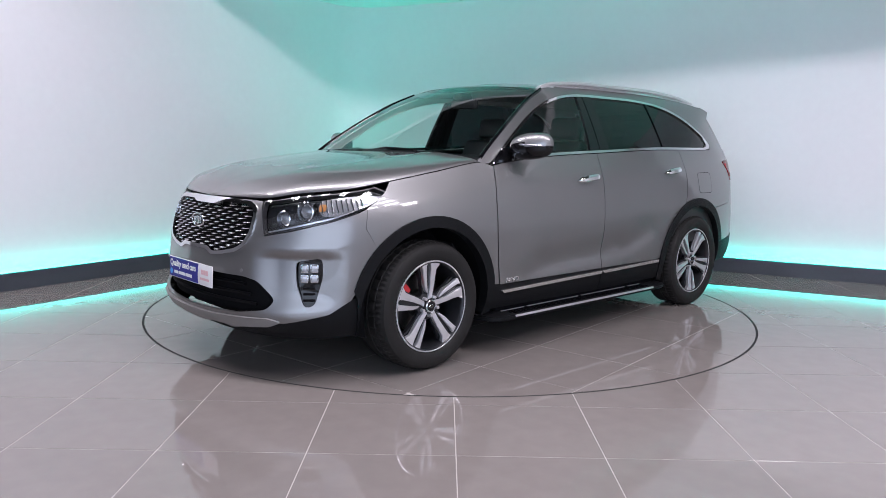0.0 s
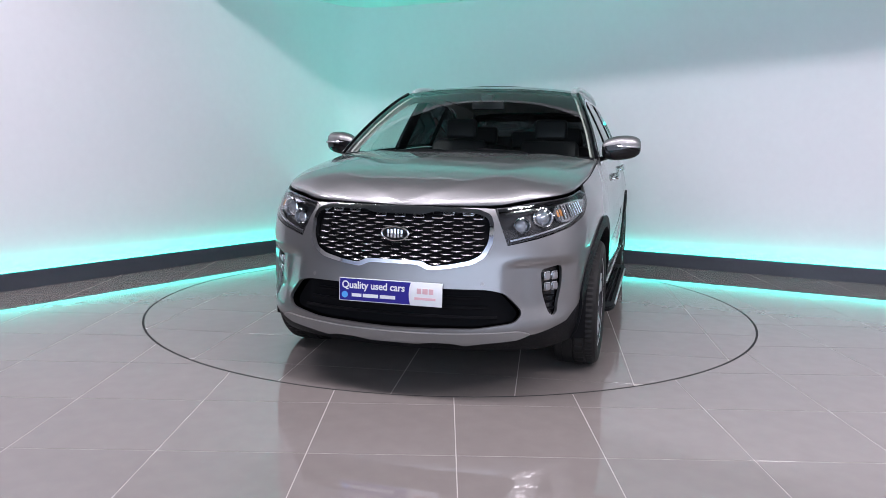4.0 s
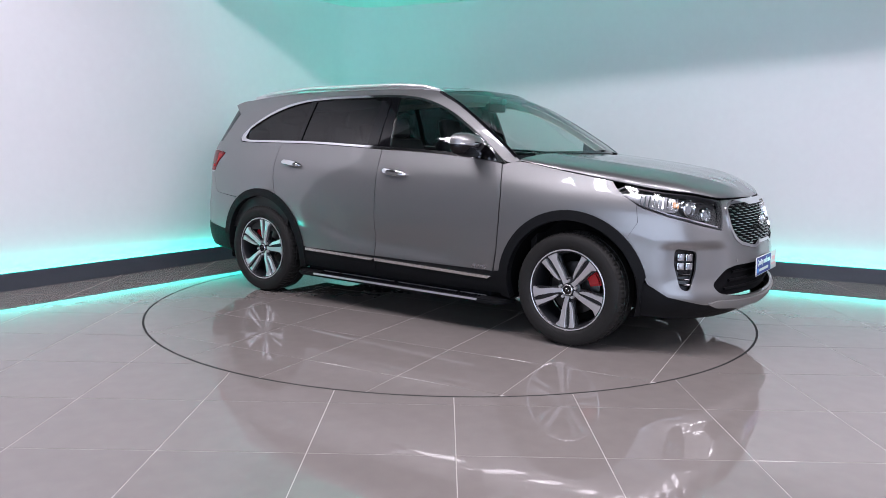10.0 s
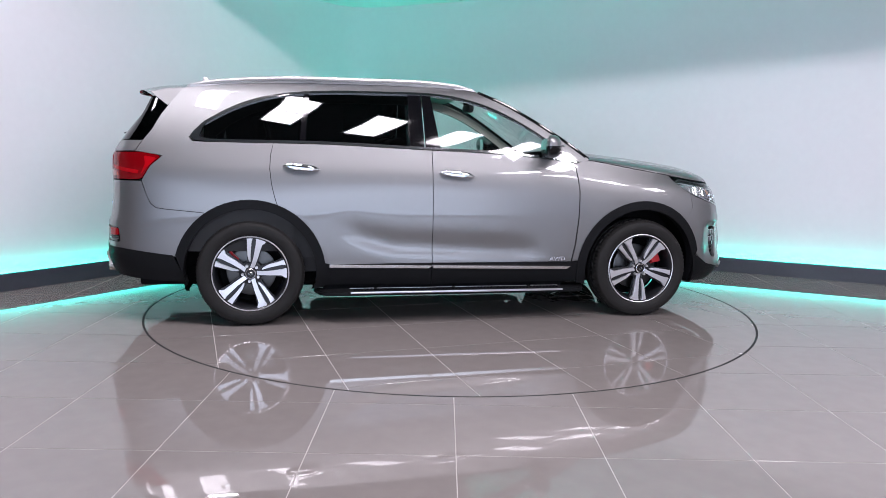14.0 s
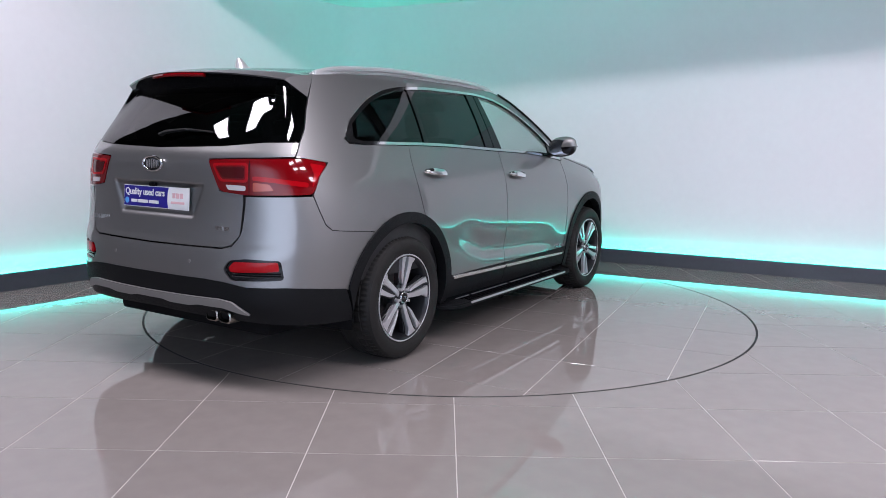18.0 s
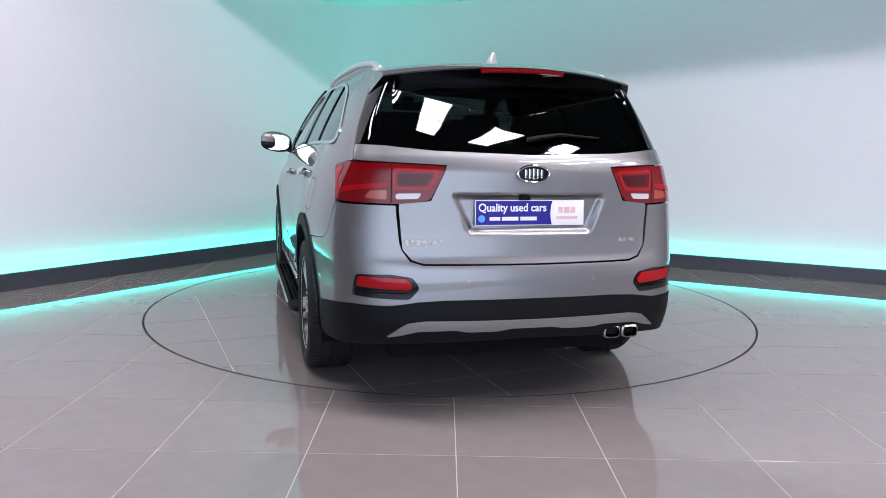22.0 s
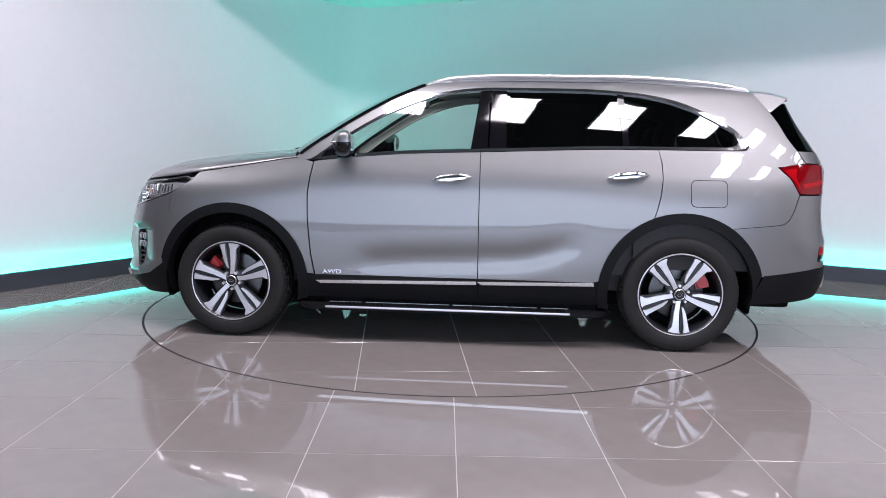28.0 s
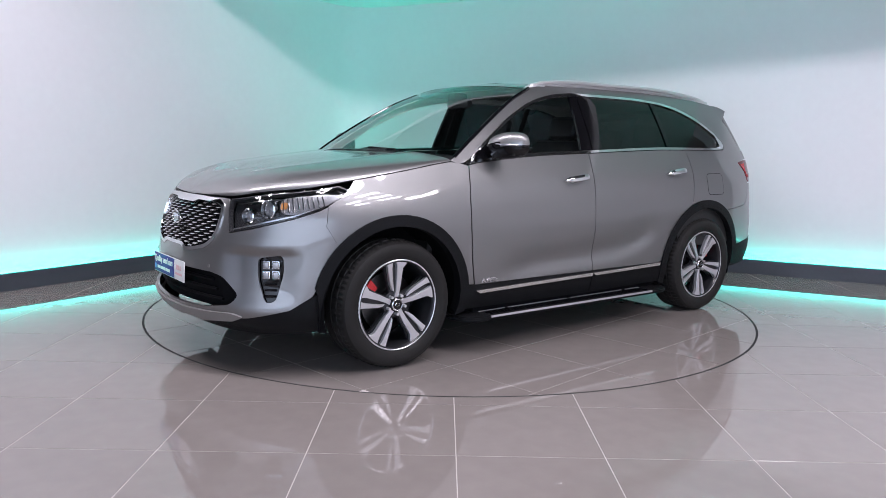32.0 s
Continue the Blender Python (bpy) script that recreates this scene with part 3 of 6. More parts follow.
def sheet(name, f, loops, step=0.035, depth=0.018, flip=False, mirror=False):
    """A curved panel: the outline (first loop) less the holes (other loops), laid on the surface f(u, z), with its edges turned in by depth."""
    loops = [resample(l, step) for l in loops]
    verts, edges = [], []
    for l in loops:
        o = len(verts)
        verts += [Vector(p) for p in l]
        edges += [(o + i, o + (i + 1) % len(l)) for i in range(len(l))]
    us, zs = [p[0] for p in loops[0]], [p[1] for p in loops[0]]
    nb = len(verts)
    bound = np.array([tuple(v) for v in verts])
    nu, nz = int((max(us) - min(us)) / step) + 1, int((max(zs) - min(zs)) / step) + 1
    for i in range(nu + 1):
        for j in range(nz + 1):
            p = (min(us) + (i + 0.5 * (j % 2)) * step, min(zs) + j * step)
            if inside_loop(p, loops[0]) and not any(inside_loop(p, l) for l in loops[1:]):
                if np.min((bound[:, 0] - p[0]) ** 2 + (bound[:, 1] - p[1]) ** 2) > (0.45 * step) ** 2:
                    verts.append(Vector(p))
    vv, _, ff, *_ = delaunay_2d_cdt(verts, edges, [], 0, 1e-7)
    tris = []
    for t in ff:
        c = (sum(vv[i].x for i in t) / 3, sum(vv[i].y for i in t) / 3)
        if inside_loop(c, loops[0]) and not any(inside_loop(c, l) for l in loops[1:]):
            tris.append(tuple(t))
    used = sorted({i for t in tris for i in t})
    idx = {v: k for k, v in enumerate(used)}
    co, no = [], []
    for i in used:
        co.append(f(vv[i].x, vv[i].y))
        no.append(skin_normal(f, vv[i].x, vv[i].y))
    tris = [tuple(idx[i] for i in t) for t in tris]
    count = {}
    for a, b, c in tris:
        for e in ((a, b), (b, c), (c, a)):
            count[e] = count.get(e, 0) + 1
    # orient the triangles with the normals
    if sum((co[b] - co[a]).cross(co[c] - co[a]).dot(no[a]) for a, b, c in tris) < 0:
        tris = [(t[0], t[2], t[1]) for t in tris]
        count = {(b, a): k for (a, b), k in count.items()}
    if depth:
        rim = [e for e in count if (e[1], e[0]) not in count]
        top, low = {}, {}
        for a, b in rim:
            for v in (a, b):
                if v not in top:
                    top[v] = len(co)
                    co.append(co[v].copy())
                    no.append(None)
                    low[v] = len(co)
                    co.append(co[v] - no[v] * depth)
                    no.append(None)
        acc = {}
        for a, b in rim:
            q = (top[b], top[a], low[a], low[b])
            n = (co[q[1]] - co[q[0]]).cross(co[q[2]] - co[q[0]])
            for v in q:
                acc[v] = acc.get(v, Vector((0, 0, 0))) + n
            tris.append(q)
        for v, n in acc.items():
            no[v] = n.normalized() if n.length > 1e-12 else Vector((0, 0, 1))
    if mirror:
        co = [Vector((p.x, -p.y, p.z)) for p in co]
        no = [Vector((p.x, -p.y, p.z)) for p in no]
        tris = [t[::-1] for t in tris]
    me = bpy.data.meshes.new(name)
    me.from_pydata([tuple(p) for p in co], [], tris)
    me.polygons.foreach_set("use_smooth", [True] * len(me.polygons))
    me.normals_split_custom_set_from_vertices([tuple(n) for n in no])
    return me


def lifted(h, f=skin):
    return lambda u, z: f(u, z) + skin_normal(f, u, z) * h


def shell(name, rows, flip=False):
    """A smooth sheet through rows of points."""
    bm = grid_mesh(rows)
    bmesh.ops.recalc_face_normals(bm, faces=bm.faces[:])
    bm.normal_update()
    if (sum((f.normal for f in bm.faces), Vector()).z < 0) != flip:
        bmesh.ops.reverse_faces(bm, faces=bm.faces[:])
    return bm


def arc(cx, cz, r, a0, a1, n=14):
    return [(cx + r * math.cos(radians(a0 + (a1 - a0) * k / n)), cz + r * math.sin(radians(a0 + (a1 - a0) * k / n))) for k in range(n + 1)]


car = new("car")
tagged(car, "silver grey five-door sport utility vehicle parked on a turntable", "car")
HX, HZ, HR = 1.388, 0.355, 0.357      # wheel centres and tyre radius
ARCH_IN, ARCH_OUT = 0.432, 0.494
G = 0.0026                            # half of a panel gap


def body(name, loops, material=M_PAINT, step=0.035, depth=0.018, both=True, lift=0.0, parent=None, label=""):
    """A body panel on the left flank, and its mirror image on the right."""
    f = lifted(lift) if lift else skin
    made = []
    for mirror in ((False, True) if both else (False,)):
        me = sheet(name, f, loops, step, depth, mirror=mirror)
        made.append(part(name, me, material, parent or car, label, loc=None if parent else OFF))
    return made


def top_line(x0, x1, n=16, dz=0.0):
    return [(x0 + (x1 - x0) * k / n, Z_TOP(x0 + (x1 - x0) * k / n) + dz) for k in range(n + 1)]


# side window opening (outer edge of its bright frame), tip of the mirror corner first
WIN_LOW = [(0.885, 1.118), (0.60, 1.148), (0.28, 1.172), (-0.23, 1.192), (-1.02, 1.219), (-1.66, 1.222), (-1.75, 1.228)]
WIN_HIGH = [(-1.775, 1.255), (-1.74, 1.31), (-1.62, 1.395), (-1.42, 1.492), (-1.25, 1.54), (-1.05, 1.568), (-0.73, 1.584), (-0.25, 1.586), (-0.05, 1.574), (0.10, 1.548), (0.25, 1.503), (0.40, 1.438), (0.57, 1.342), (0.73, 1.236), (0.86, 1.14)]
wl, wh = curve([p[0] for p in WIN_LOW[::-1]], [p[1] for p in WIN_LOW[::-1]]), curve([p[0] for p in WIN_HIGH], [p[1] for p in WIN_HIGH])
# upper edge of the flank: roof edge, and the windscreen's edge down the front pillar
ROOF_LINE = [(-2.06, 1.545), (-1.9, 1.57), (-1.7, 1.592), (-1.4, 1.615), (-1.0, 1.632), (-0.5, 1.640), (-0.1, 1.635), (0.08, 1.622), (0.2, 1.60)]
PILLAR = [(0.2, 1.60), (0.38, 1.523), (0.55, 1.428), (0.72, 1.322), (0.88, 1.215), (0.985, 1.135)]
rl = curve([p[0] for p in ROOF_LINE], [p[1] for p in ROOF_LINE])
pl = curve([p[0] for p in PILLAR], [p[1] for p in PILLAR])


def smooth_line(f, x0, x1, n=20):
    return [(x0 + (x1 - x0) * k / n, f(x0 + (x1 - x0) * k / n)) for k in range(n + 1)]


def build_flanks():
    # doors
    low = 0.415
    front_door = [(-0.165 + G, low), (0.846, low), (0.870, 0.55), (0.890 - G, 0.75), (0.893 - G, 0.92), (0.878 - G, 1.04), (0.862, 1.112)] + smooth_line(lambda x: wl(x) - 0.004, 0.80, -0.165 + G)
    body("front_door", [front_door])
    rear_edge = [(-1.236 + G, 1.215), (-1.252 + G, 1.14), (-1.257 + G, 1.05), (-1.245 + G, 0.95), (-1.227 + G, 0.87), (-1.215 + G, 0.832)]
    rear_door = [(-0.165 - G, low), (-0.165 - G, wl(-0.165) - 0.004)] + smooth_line(lambda x: wl(x) - 0.004, -0.20, -1.22) + rear_edge + arc(-HX, HZ, ARCH_OUT - 0.01, 67.5, 7, 10)
    body("rear_door", [rear_door])
    # wings
    arch = arc(HX, HZ, ARCH_OUT - 0.01, 173, 44, 22)
    seam = [(ux(1.797), 0.80), (ux(1.79), 0.85), (ux(1.782), 0.903), (ux(1.72), 0.938)]
    wing = [(0.856, 0.418)] + arc(HX, HZ, ARCH_OUT - 0.01, 172, 44, 22) + seam + [(ux(1.662), 0.983)] + smooth_line(lambda u: Z_TOP(u) - 0.002, ux(1.62), ux(0.99)) + [(0.93, 1.125), (0.867 + G, 1.108), (0.880 + G, 1.04), (0.895 + G, 0.92), (0.892 + G, 0.75), (0.876 + G, 0.55)]
    body("front_wing", [wing])
    # quarter panel with the rear pillar, cant rail and front pillar in one piece, less the window opening
    opening = smooth_line(wl, 0.885, -1.66, 30) + [(-1.75, 1.230), (-1.775, 1.258)] + smooth_line(wh, -1.755, 0.86, 40)
    q = [(-1.215 - G, 0.832), (-1.227 - G, 0.87), (-1.245 - G, 0.95), (-1.257 - G, 1.05), (-1.252 - G, 1.14), (-1.236 - G, 1.205)]
    lower = q[:] + [(-1.236, wl(-1.236) - 0.003)] + smooth_line(lambda x: wl(x) - 0.003, -1.30, -1.66, 6) + [(-1.76, 1.222), (-1.785, 1.25)]
    upper = smooth_line(lambda x: wh(x) + 0.003, -1.762, 0.855, 44) + [(0.90, 1.125)] + [(0.95, 1.125), (0.985, 1.137)] + smooth_line(pl, 0.95, 0.2, 16)[0:] + smooth_line(rl, 0.16, -1.855, 28)
    edge_r = [(-1.952, 1.455), (-1.998, 1.391), (-2.046, 1.298), (-2.102, 1.228), (-2.152, 1.152), (-2.106, 1.150), (ux(-1.945), 1.128), (ux(-2.02), 1.06), (-2.076, 0.968), (-2.042, 0.88), (-2.014, 0.822), (-1.978, 0.794), (-1.925, 0.786), (-1.680, 0.764)]
    panel = lower + upper + edge_r + arc(-HX, HZ, ARCH_OUT - 0.01, 125.5, 68.5, 14)
    body("quarter_panel", [panel], step=0.04)
    # black sill, arches
    body("sill_cladding", [[(-0.165 + G, 0.262)] + arc(HX, HZ, ARCH_OUT - 0.006, 190, 172, 3) + [(0.85, 0.413), (-0.165 + G, 0.413)]], M_PLASTIC, lift=0.004, label="black plastic door sill cladding")
    body("sill_cladding", [[(-0.165 - G, 0.413), (-0.86, 0.413)] + arc(-HX, HZ, ARCH_OUT - 0.006, 8, -10, 3) + [(-0.165 - G, 0.262)]], M_PLASTIC, lift=0.004, label="black plastic door sill cladding")
    front_arch = arc(HX, HZ, ARCH_OUT, 191, 15, 28) + [(ux(1.845), 0.44), (ux(1.83), 0.235)] + arc(HX, HZ, ARCH_IN, -14, 195, 30)
    body("arch_cladding", [front_arch], M_PLASTIC, lift=0.010, depth=0.06, step=0.03, label="black plastic wheel arch cladding")
    rear_arch = arc(-HX, HZ, ARCH_OUT, -11, 165, 28) + [(ux(-1.855), 0.46), (ux(-1.80), 0.28)] + arc(-HX, HZ, ARCH_IN, 190, -15, 30)
    body("arch_cladding", [rear_arch], M_PLASTIC, lift=0.010, depth=0.06, step=0.03, label="black plastic wheel arch cladding")
    # bright strips along the sill
    for x0, x1 in ((-0.158, 0.832), (-0.870, -0.172)):
        a = lambda x: 0.388 - 0.018 * x
        body("sill_strip", [[(x0, a(x0) - 0.010), (x1 - 0.02, a(x1) - 0.010), (x1 + 0.010, a(x1) + 0.008), (x0, a(x0) + 0.010)]], M_SILL, lift=0.016, depth=0.012, step=0.05, label="bright sill strip")
    # window frame
    inner = smooth_line(lambda x: wl(x) + 0.016, 0.82, -1.64, 30) + [(-1.70, 1.248), (-1.715, 1.26)] + smooth_line(lambda x: wh(x) - 0.016 - 0.008 * min(1, max(0, (-1.1 - x) / 0.3)), -1.69, 0.80, 40)
    body("window_surround", [opening, inner], M_CHROME, lift=0.005, depth=0.016, step=0.02, label="chrome side window surround")
    body("mirror_sail", [[(0.66, wl(0.66) + 0.014), (0.835, wl(0.835) + 0.012), (0.75, wh(0.75) - 0.014), (0.68, wh(0.68) - 0.016)]], M_GLOSSBLACK, lift=0.0015, depth=0.01, label="gloss black corner at the mirror")
    # glass panes and black pillars between them
    def pane(x0, x1, mt, name, slant0=0.0, slant1=0.0):
        lo = [(x0 + (x1 - x0) * k / 12, 0) for k in range(13)]
        bot = [(x, wl(x) + 0.012) for x, _ in lo]
        topx = [x1 + slant1 + (x0 + slant0 - x1 - slant1) * k / 14 for k in range(15)]
        top = [(x, wh(x) - 0.015) for x in topx]
        body(name, [bot + top], mt, lift=-0.006, depth=0, step=0.05)
    pane(-0.105, 0.80, M_GLASS, "front_door_glass", slant0=-0.055)
    pane(-1.03, -0.315, M_GLASS_DARK, "rear_door_glass", slant0=0.03)
    pane(-1.69, -1.055, M_GLASS_DARK, "quarter_glass", slant1=0.03)
    body("door_pillar", [[(-0.205, wl(-0.2)), (-0.10, wl(-0.1)), (-0.155, wh(-0.15) - 0.012), (-0.212, wh(-0.2) - 0.012)]], M_GLOSSBLACK, lift=0.001, depth=0.02, label="gloss black door pillar")
    body("door_pillar", [[(-0.32, wl(-0.3)), (-0.215, wl(-0.2)), (-0.222, wh(-0.2) - 0.012), (-0.315, wh(-0.3) - 0.012)]], M_GLOSSBLACK, lift=0.001, depth=0.02, label="gloss black door pillar")
    body("door_pillar", [[(-1.062, wl(-1.05)), (-1.025, wl(-1.02)), (-0.995, wh(-1.0) - 0.012), (-1.03, wh(-1.03) - 0.012)]], M_GLOSSBLACK, lift=0.001, depth=0.02, label="gloss black door pillar")


ROOF_END = []


def build_top():
    # bonnet: from the shoulder line to a crowned middle line
    rows = []
    u0, n = ux(0.985), 44
    zc = curve([1.08, 1.3, 1.5, 1.75, 1.93, 2.07, 2.15, 2.205], [1.188, 1.166, 1.142, 1.106, 1.068, 1.022, 0.975, 0.934])
    for k in range(n + 1):
        t = k / n
        u = u0 + (UF - u0) * (t ** 0.9)
        b = skin(u, Z_TOP(u) + 0.002)
        xm = 1.10 + (2.20 - 1.10) * t ** 0.85
        row = []
        for j in range(-22, 23):
            s = math.sin(math.pi / 2 * j / 22)
            a = abs(s)
            q = 0.5 * (1 - t ** 2.5)
            w = (1 - q) * a ** 2.2 + q * (1 - math.sqrt(max(0.0, 1 - a ** 10)))
            x = b.x * a ** 1.7 + xm * (1 - a ** 1.7)
            z = zc(xm) * (1 - w) + b.z * w + 0.008 * math.exp(-((a - 0.66) / 0.13) ** 2) * (1 - t ** 4)
            row.append((x, b.y * s, z))
        rows.append(row)
    for s in (0, -1):
        bm = bmesh.new()
        add_tube(bm, [Vector(r[s]) + Vector((0, 0, -0.0005)) for r in rows[:-2]], 0.0026, 6)
        part("bonnet_gap", bm, M_BLACK, car, loc=OFF)
    part("bonnet", shell("bonnet", rows), M_PAINT, car, loc=OFF)
    # windscreen
    rows = []
    for k in range(19):
        t = k / 18
        x = 0.955 + (0.20 - 0.955) * t
        p = skin(x, pl(x))
        rows.append([(p.x + (0.175 - 0.06 * t) * (1 - abs(s) ** 2.2), p.y * s, p.z + 0.03 * (1 - s * s)) for s in [j / 12 for j in range(-12, 13)]])
    part("windscreen", shell("windscreen", rows), M_GLASS, car, loc=OFF)
    edge = [(Vector(r[0]), Vector(r[-1])) for r in rows]
    for side in (0, 1):
        bm = bmesh.new()
        add_tube(bm, [e[side] for e in edge], 0.011, 8)
        part("windscreen_seal", bm, M_GLOSSBLACK, car, loc=OFF)
    # cowl between bonnet and windscreen
    b = skin(ux(0.985), Z_TOP(ux(0.985)))
    low = [Vector((b.x * abs(s) ** 1.7 + 1.09 * (1 - abs(s) ** 1.7) + 0.03, b.y * s * 0.97, 1.120 + 0.03 * (1 - s * s))) for s in [j / 12 for j in range(-12, 13)]]
    rows2 = [low, [(p[0] + 0.012, p[1], p[2] - 0.022) for p in rows[0]], [(p[0] - 0.02, p[1] * 0.99, p[2] + 0.006) for p in rows[0]]]
    part("cowl", shell("cowl", rows2), M_PLASTIC, car, loc=OFF, label="black plastic cowl below the windscreen")
    # roof
    rows = []
    crown = curve([-2.06, -1.6, -0.8, 0.0, 0.2], [0.045, 0.05, 0.045, 0.035, 0.03])
    for k in range(31):
        x = 0.2 + (-1.868 - 0.2) * k / 30
        p = skin(x, rl(x))
        fwd = 0.115 * max(0, 1 - k / 6)
        back = -0.10 * max(0, (k - 24) / 6)
        rows.append([(p.x + (fwd + back) * (1 - abs(s) ** 2.2), p.y * s, p.z + crown(x) * (1 - abs(s) ** 2.4)) for s in [j / 14 for j in range(-14, 15)]])
    ROOF_END.extend(rows[-1])
    part("roof", shell("roof", rows), M_PAINT, car, loc=OFF)
    glass_rows = [[(x, y * 0.78, z + 0.003) for x, y, z in r] for r in rows[3:22]]
    part("sunroof", shell("sunroof", glass_rows), M_GLOSSBLACK, car, "black glass panoramic roof", loc=OFF)


build_flanks()
build_top()


# ---------------- nose and tail of the car ----------------
def across(mid, half):
    """A whole outline from its left half, which runs from one point of the middle line to the other."""
    return half + [(2 * mid - u, z) for u, z in half[::-1] if abs(u - mid) > 1e-6]


def centre(name, loops, material=M_PAINT, step=0.035, depth=0.018, lift=0.0, parent=None, label=""):
    me = sheet(name, lifted(lift) if lift else skin, loops, step, depth)
    return part(name, me, material, parent or car, label, loc=None if parent else OFF)


def yz(f, pts):
    return [(f(y), z) for y, z in pts]


GRILLE_OUT = rounded(across(UF, yz(uf, [(0, 0.926), (0.2, 0.926), (0.42, 0.919), (0.485, 0.897), (0.497, 0.85), (0.487, 0.765), (0.45, 0.70), (0.39, 0.665), (0.27, 0.642), (0.175, 0.632), (0.125, 0.656), (0, 0.656)])), 0.02, 3)
GRILLE_IN = rounded(across(UF, yz(uf, [(0, 0.890), (0.14, 0.890), (0.19, 0.905), (0.40, 0.901), (0.465, 0.883), (0.476, 0.85), (0.466, 0.77), (0.43, 0.71), (0.38, 0.683), (0.27, 0.660), (0.187, 0.651), (0.145, 0.674), (0, 0.674)])), 0.02, 3)
INTAKE = rounded(across(UF, yz(uf, [(0, 0.548), (0.46, 0.548), (0.54, 0.532), (0.60, 0.47), (0.628, 0.435), (0.59, 0.388), (0.40, 0.358), (0, 0.346)])), 0.03, 3)
PK = uf(0.745) - 0.032
POCKET = rounded([(PK + 0.078, 0.636), (PK - 0.068, 0.655), (PK - 0.070, 0.56), (PK - 0.025, 0.415), (PK + 0.03, 0.405), (PK + 0.072, 0.52)], 0.03, 3)
HEAD = [(ux(1.655), 0.985)] + [(ux(1.655) + (uf(0.515) - ux(1.655)) * k / 14, Z_TOP(ux(1.655) + (uf(0.515) - ux(1.655)) * k / 14) - 0.010) for k in range(1, 15)] + [(uf(0.523), 0.86), (uf(0.556), 0.760), (uf(0.70), 0.792), (ux(1.96), 0.842), (ux(1.83), 0.885), (ux(1.72), 0.942)]


def mirrored(loop, mid):
    return [(2 * mid - u, z) for u, z in loop[::-1]]


def emblem(parent, at, turn, w=0.068, h=0.034):
    """An oval badge: chrome rim, dark field and three plain bright bars."""
    m = Matrix.Translation(at) @ turn
    bm = bmesh.new()
    ring = [(w * math.cos(2 * math.pi * k / 40), h * math.sin(2 * math.pi * k / 40), 0.004) for k in range(40)]
    add_tube(bm, ring, 0.0055, 8, closed=True)
    bmesh.ops.transform(bm, matrix=m, verts=bm.verts[:])
    b = part("badge", bm, M_CHROME, parent, "oval chrome badge with a dark field")
    bm = bmesh.new()
    add_prism(bm, [(w * 0.98 * math.cos(2 * math.pi * k / 40), h * 0.98 * math.sin(2 * math.pi * k / 40)) for k in range(40)], -0.004, 0.004)
    bmesh.ops.transform(bm, matrix=m, verts=bm.verts[:])
    part("field", bm, M_GLOSSBLACK, b)
    bm = bmesh.new()
    for cx, lean in ((-0.034, 0.0), (-0.017, 0.0), (0.0, 0.0), (0.017, 0.0), (0.034, 0.0)):
        add_box(bm, (cx * w / 0.068, 0, 0.006), (0.011, h * (1.35 - 9 * abs(cx)), 0.006), 0.001, Matrix.Rotation(lean, 4, "Z"))
    bmesh.ops.transform(bm, matrix=m, verts=bm.verts[:])
    part("bars", bm, M_CHROME, b)


def text_mesh(words, size):
    c = bpy.data.curves.new("words", "FONT")
    c.body, c.size, c.extrude, c.align_x, c.align_y = words, size, 0.0006, "LEFT", "CENTER"
    c.offset = size * 0.022
    ob = bpy.data.objects.new("words", c)
    me = bpy.data.meshes.new_from_object(ob)
    bpy.data.objects.remove(ob)
    return me


def words_part(name, words, size, material, parent, m, bold=0.0):
    me = text_mesh(words, size)
    me.transform(m)
    me.materials.clear()
    return part(name, me, material, parent)


def bars_part(name, rects, material, parent, m):
    bm = bmesh.new()
    for x, y, w, h in rects:
        add_box(bm, (x, y, 0.0008), (w, h, 0.0016))
    bmesh.ops.transform(bm, matrix=m, verts=bm.verts[:])
    return part(name, bm, material, parent)


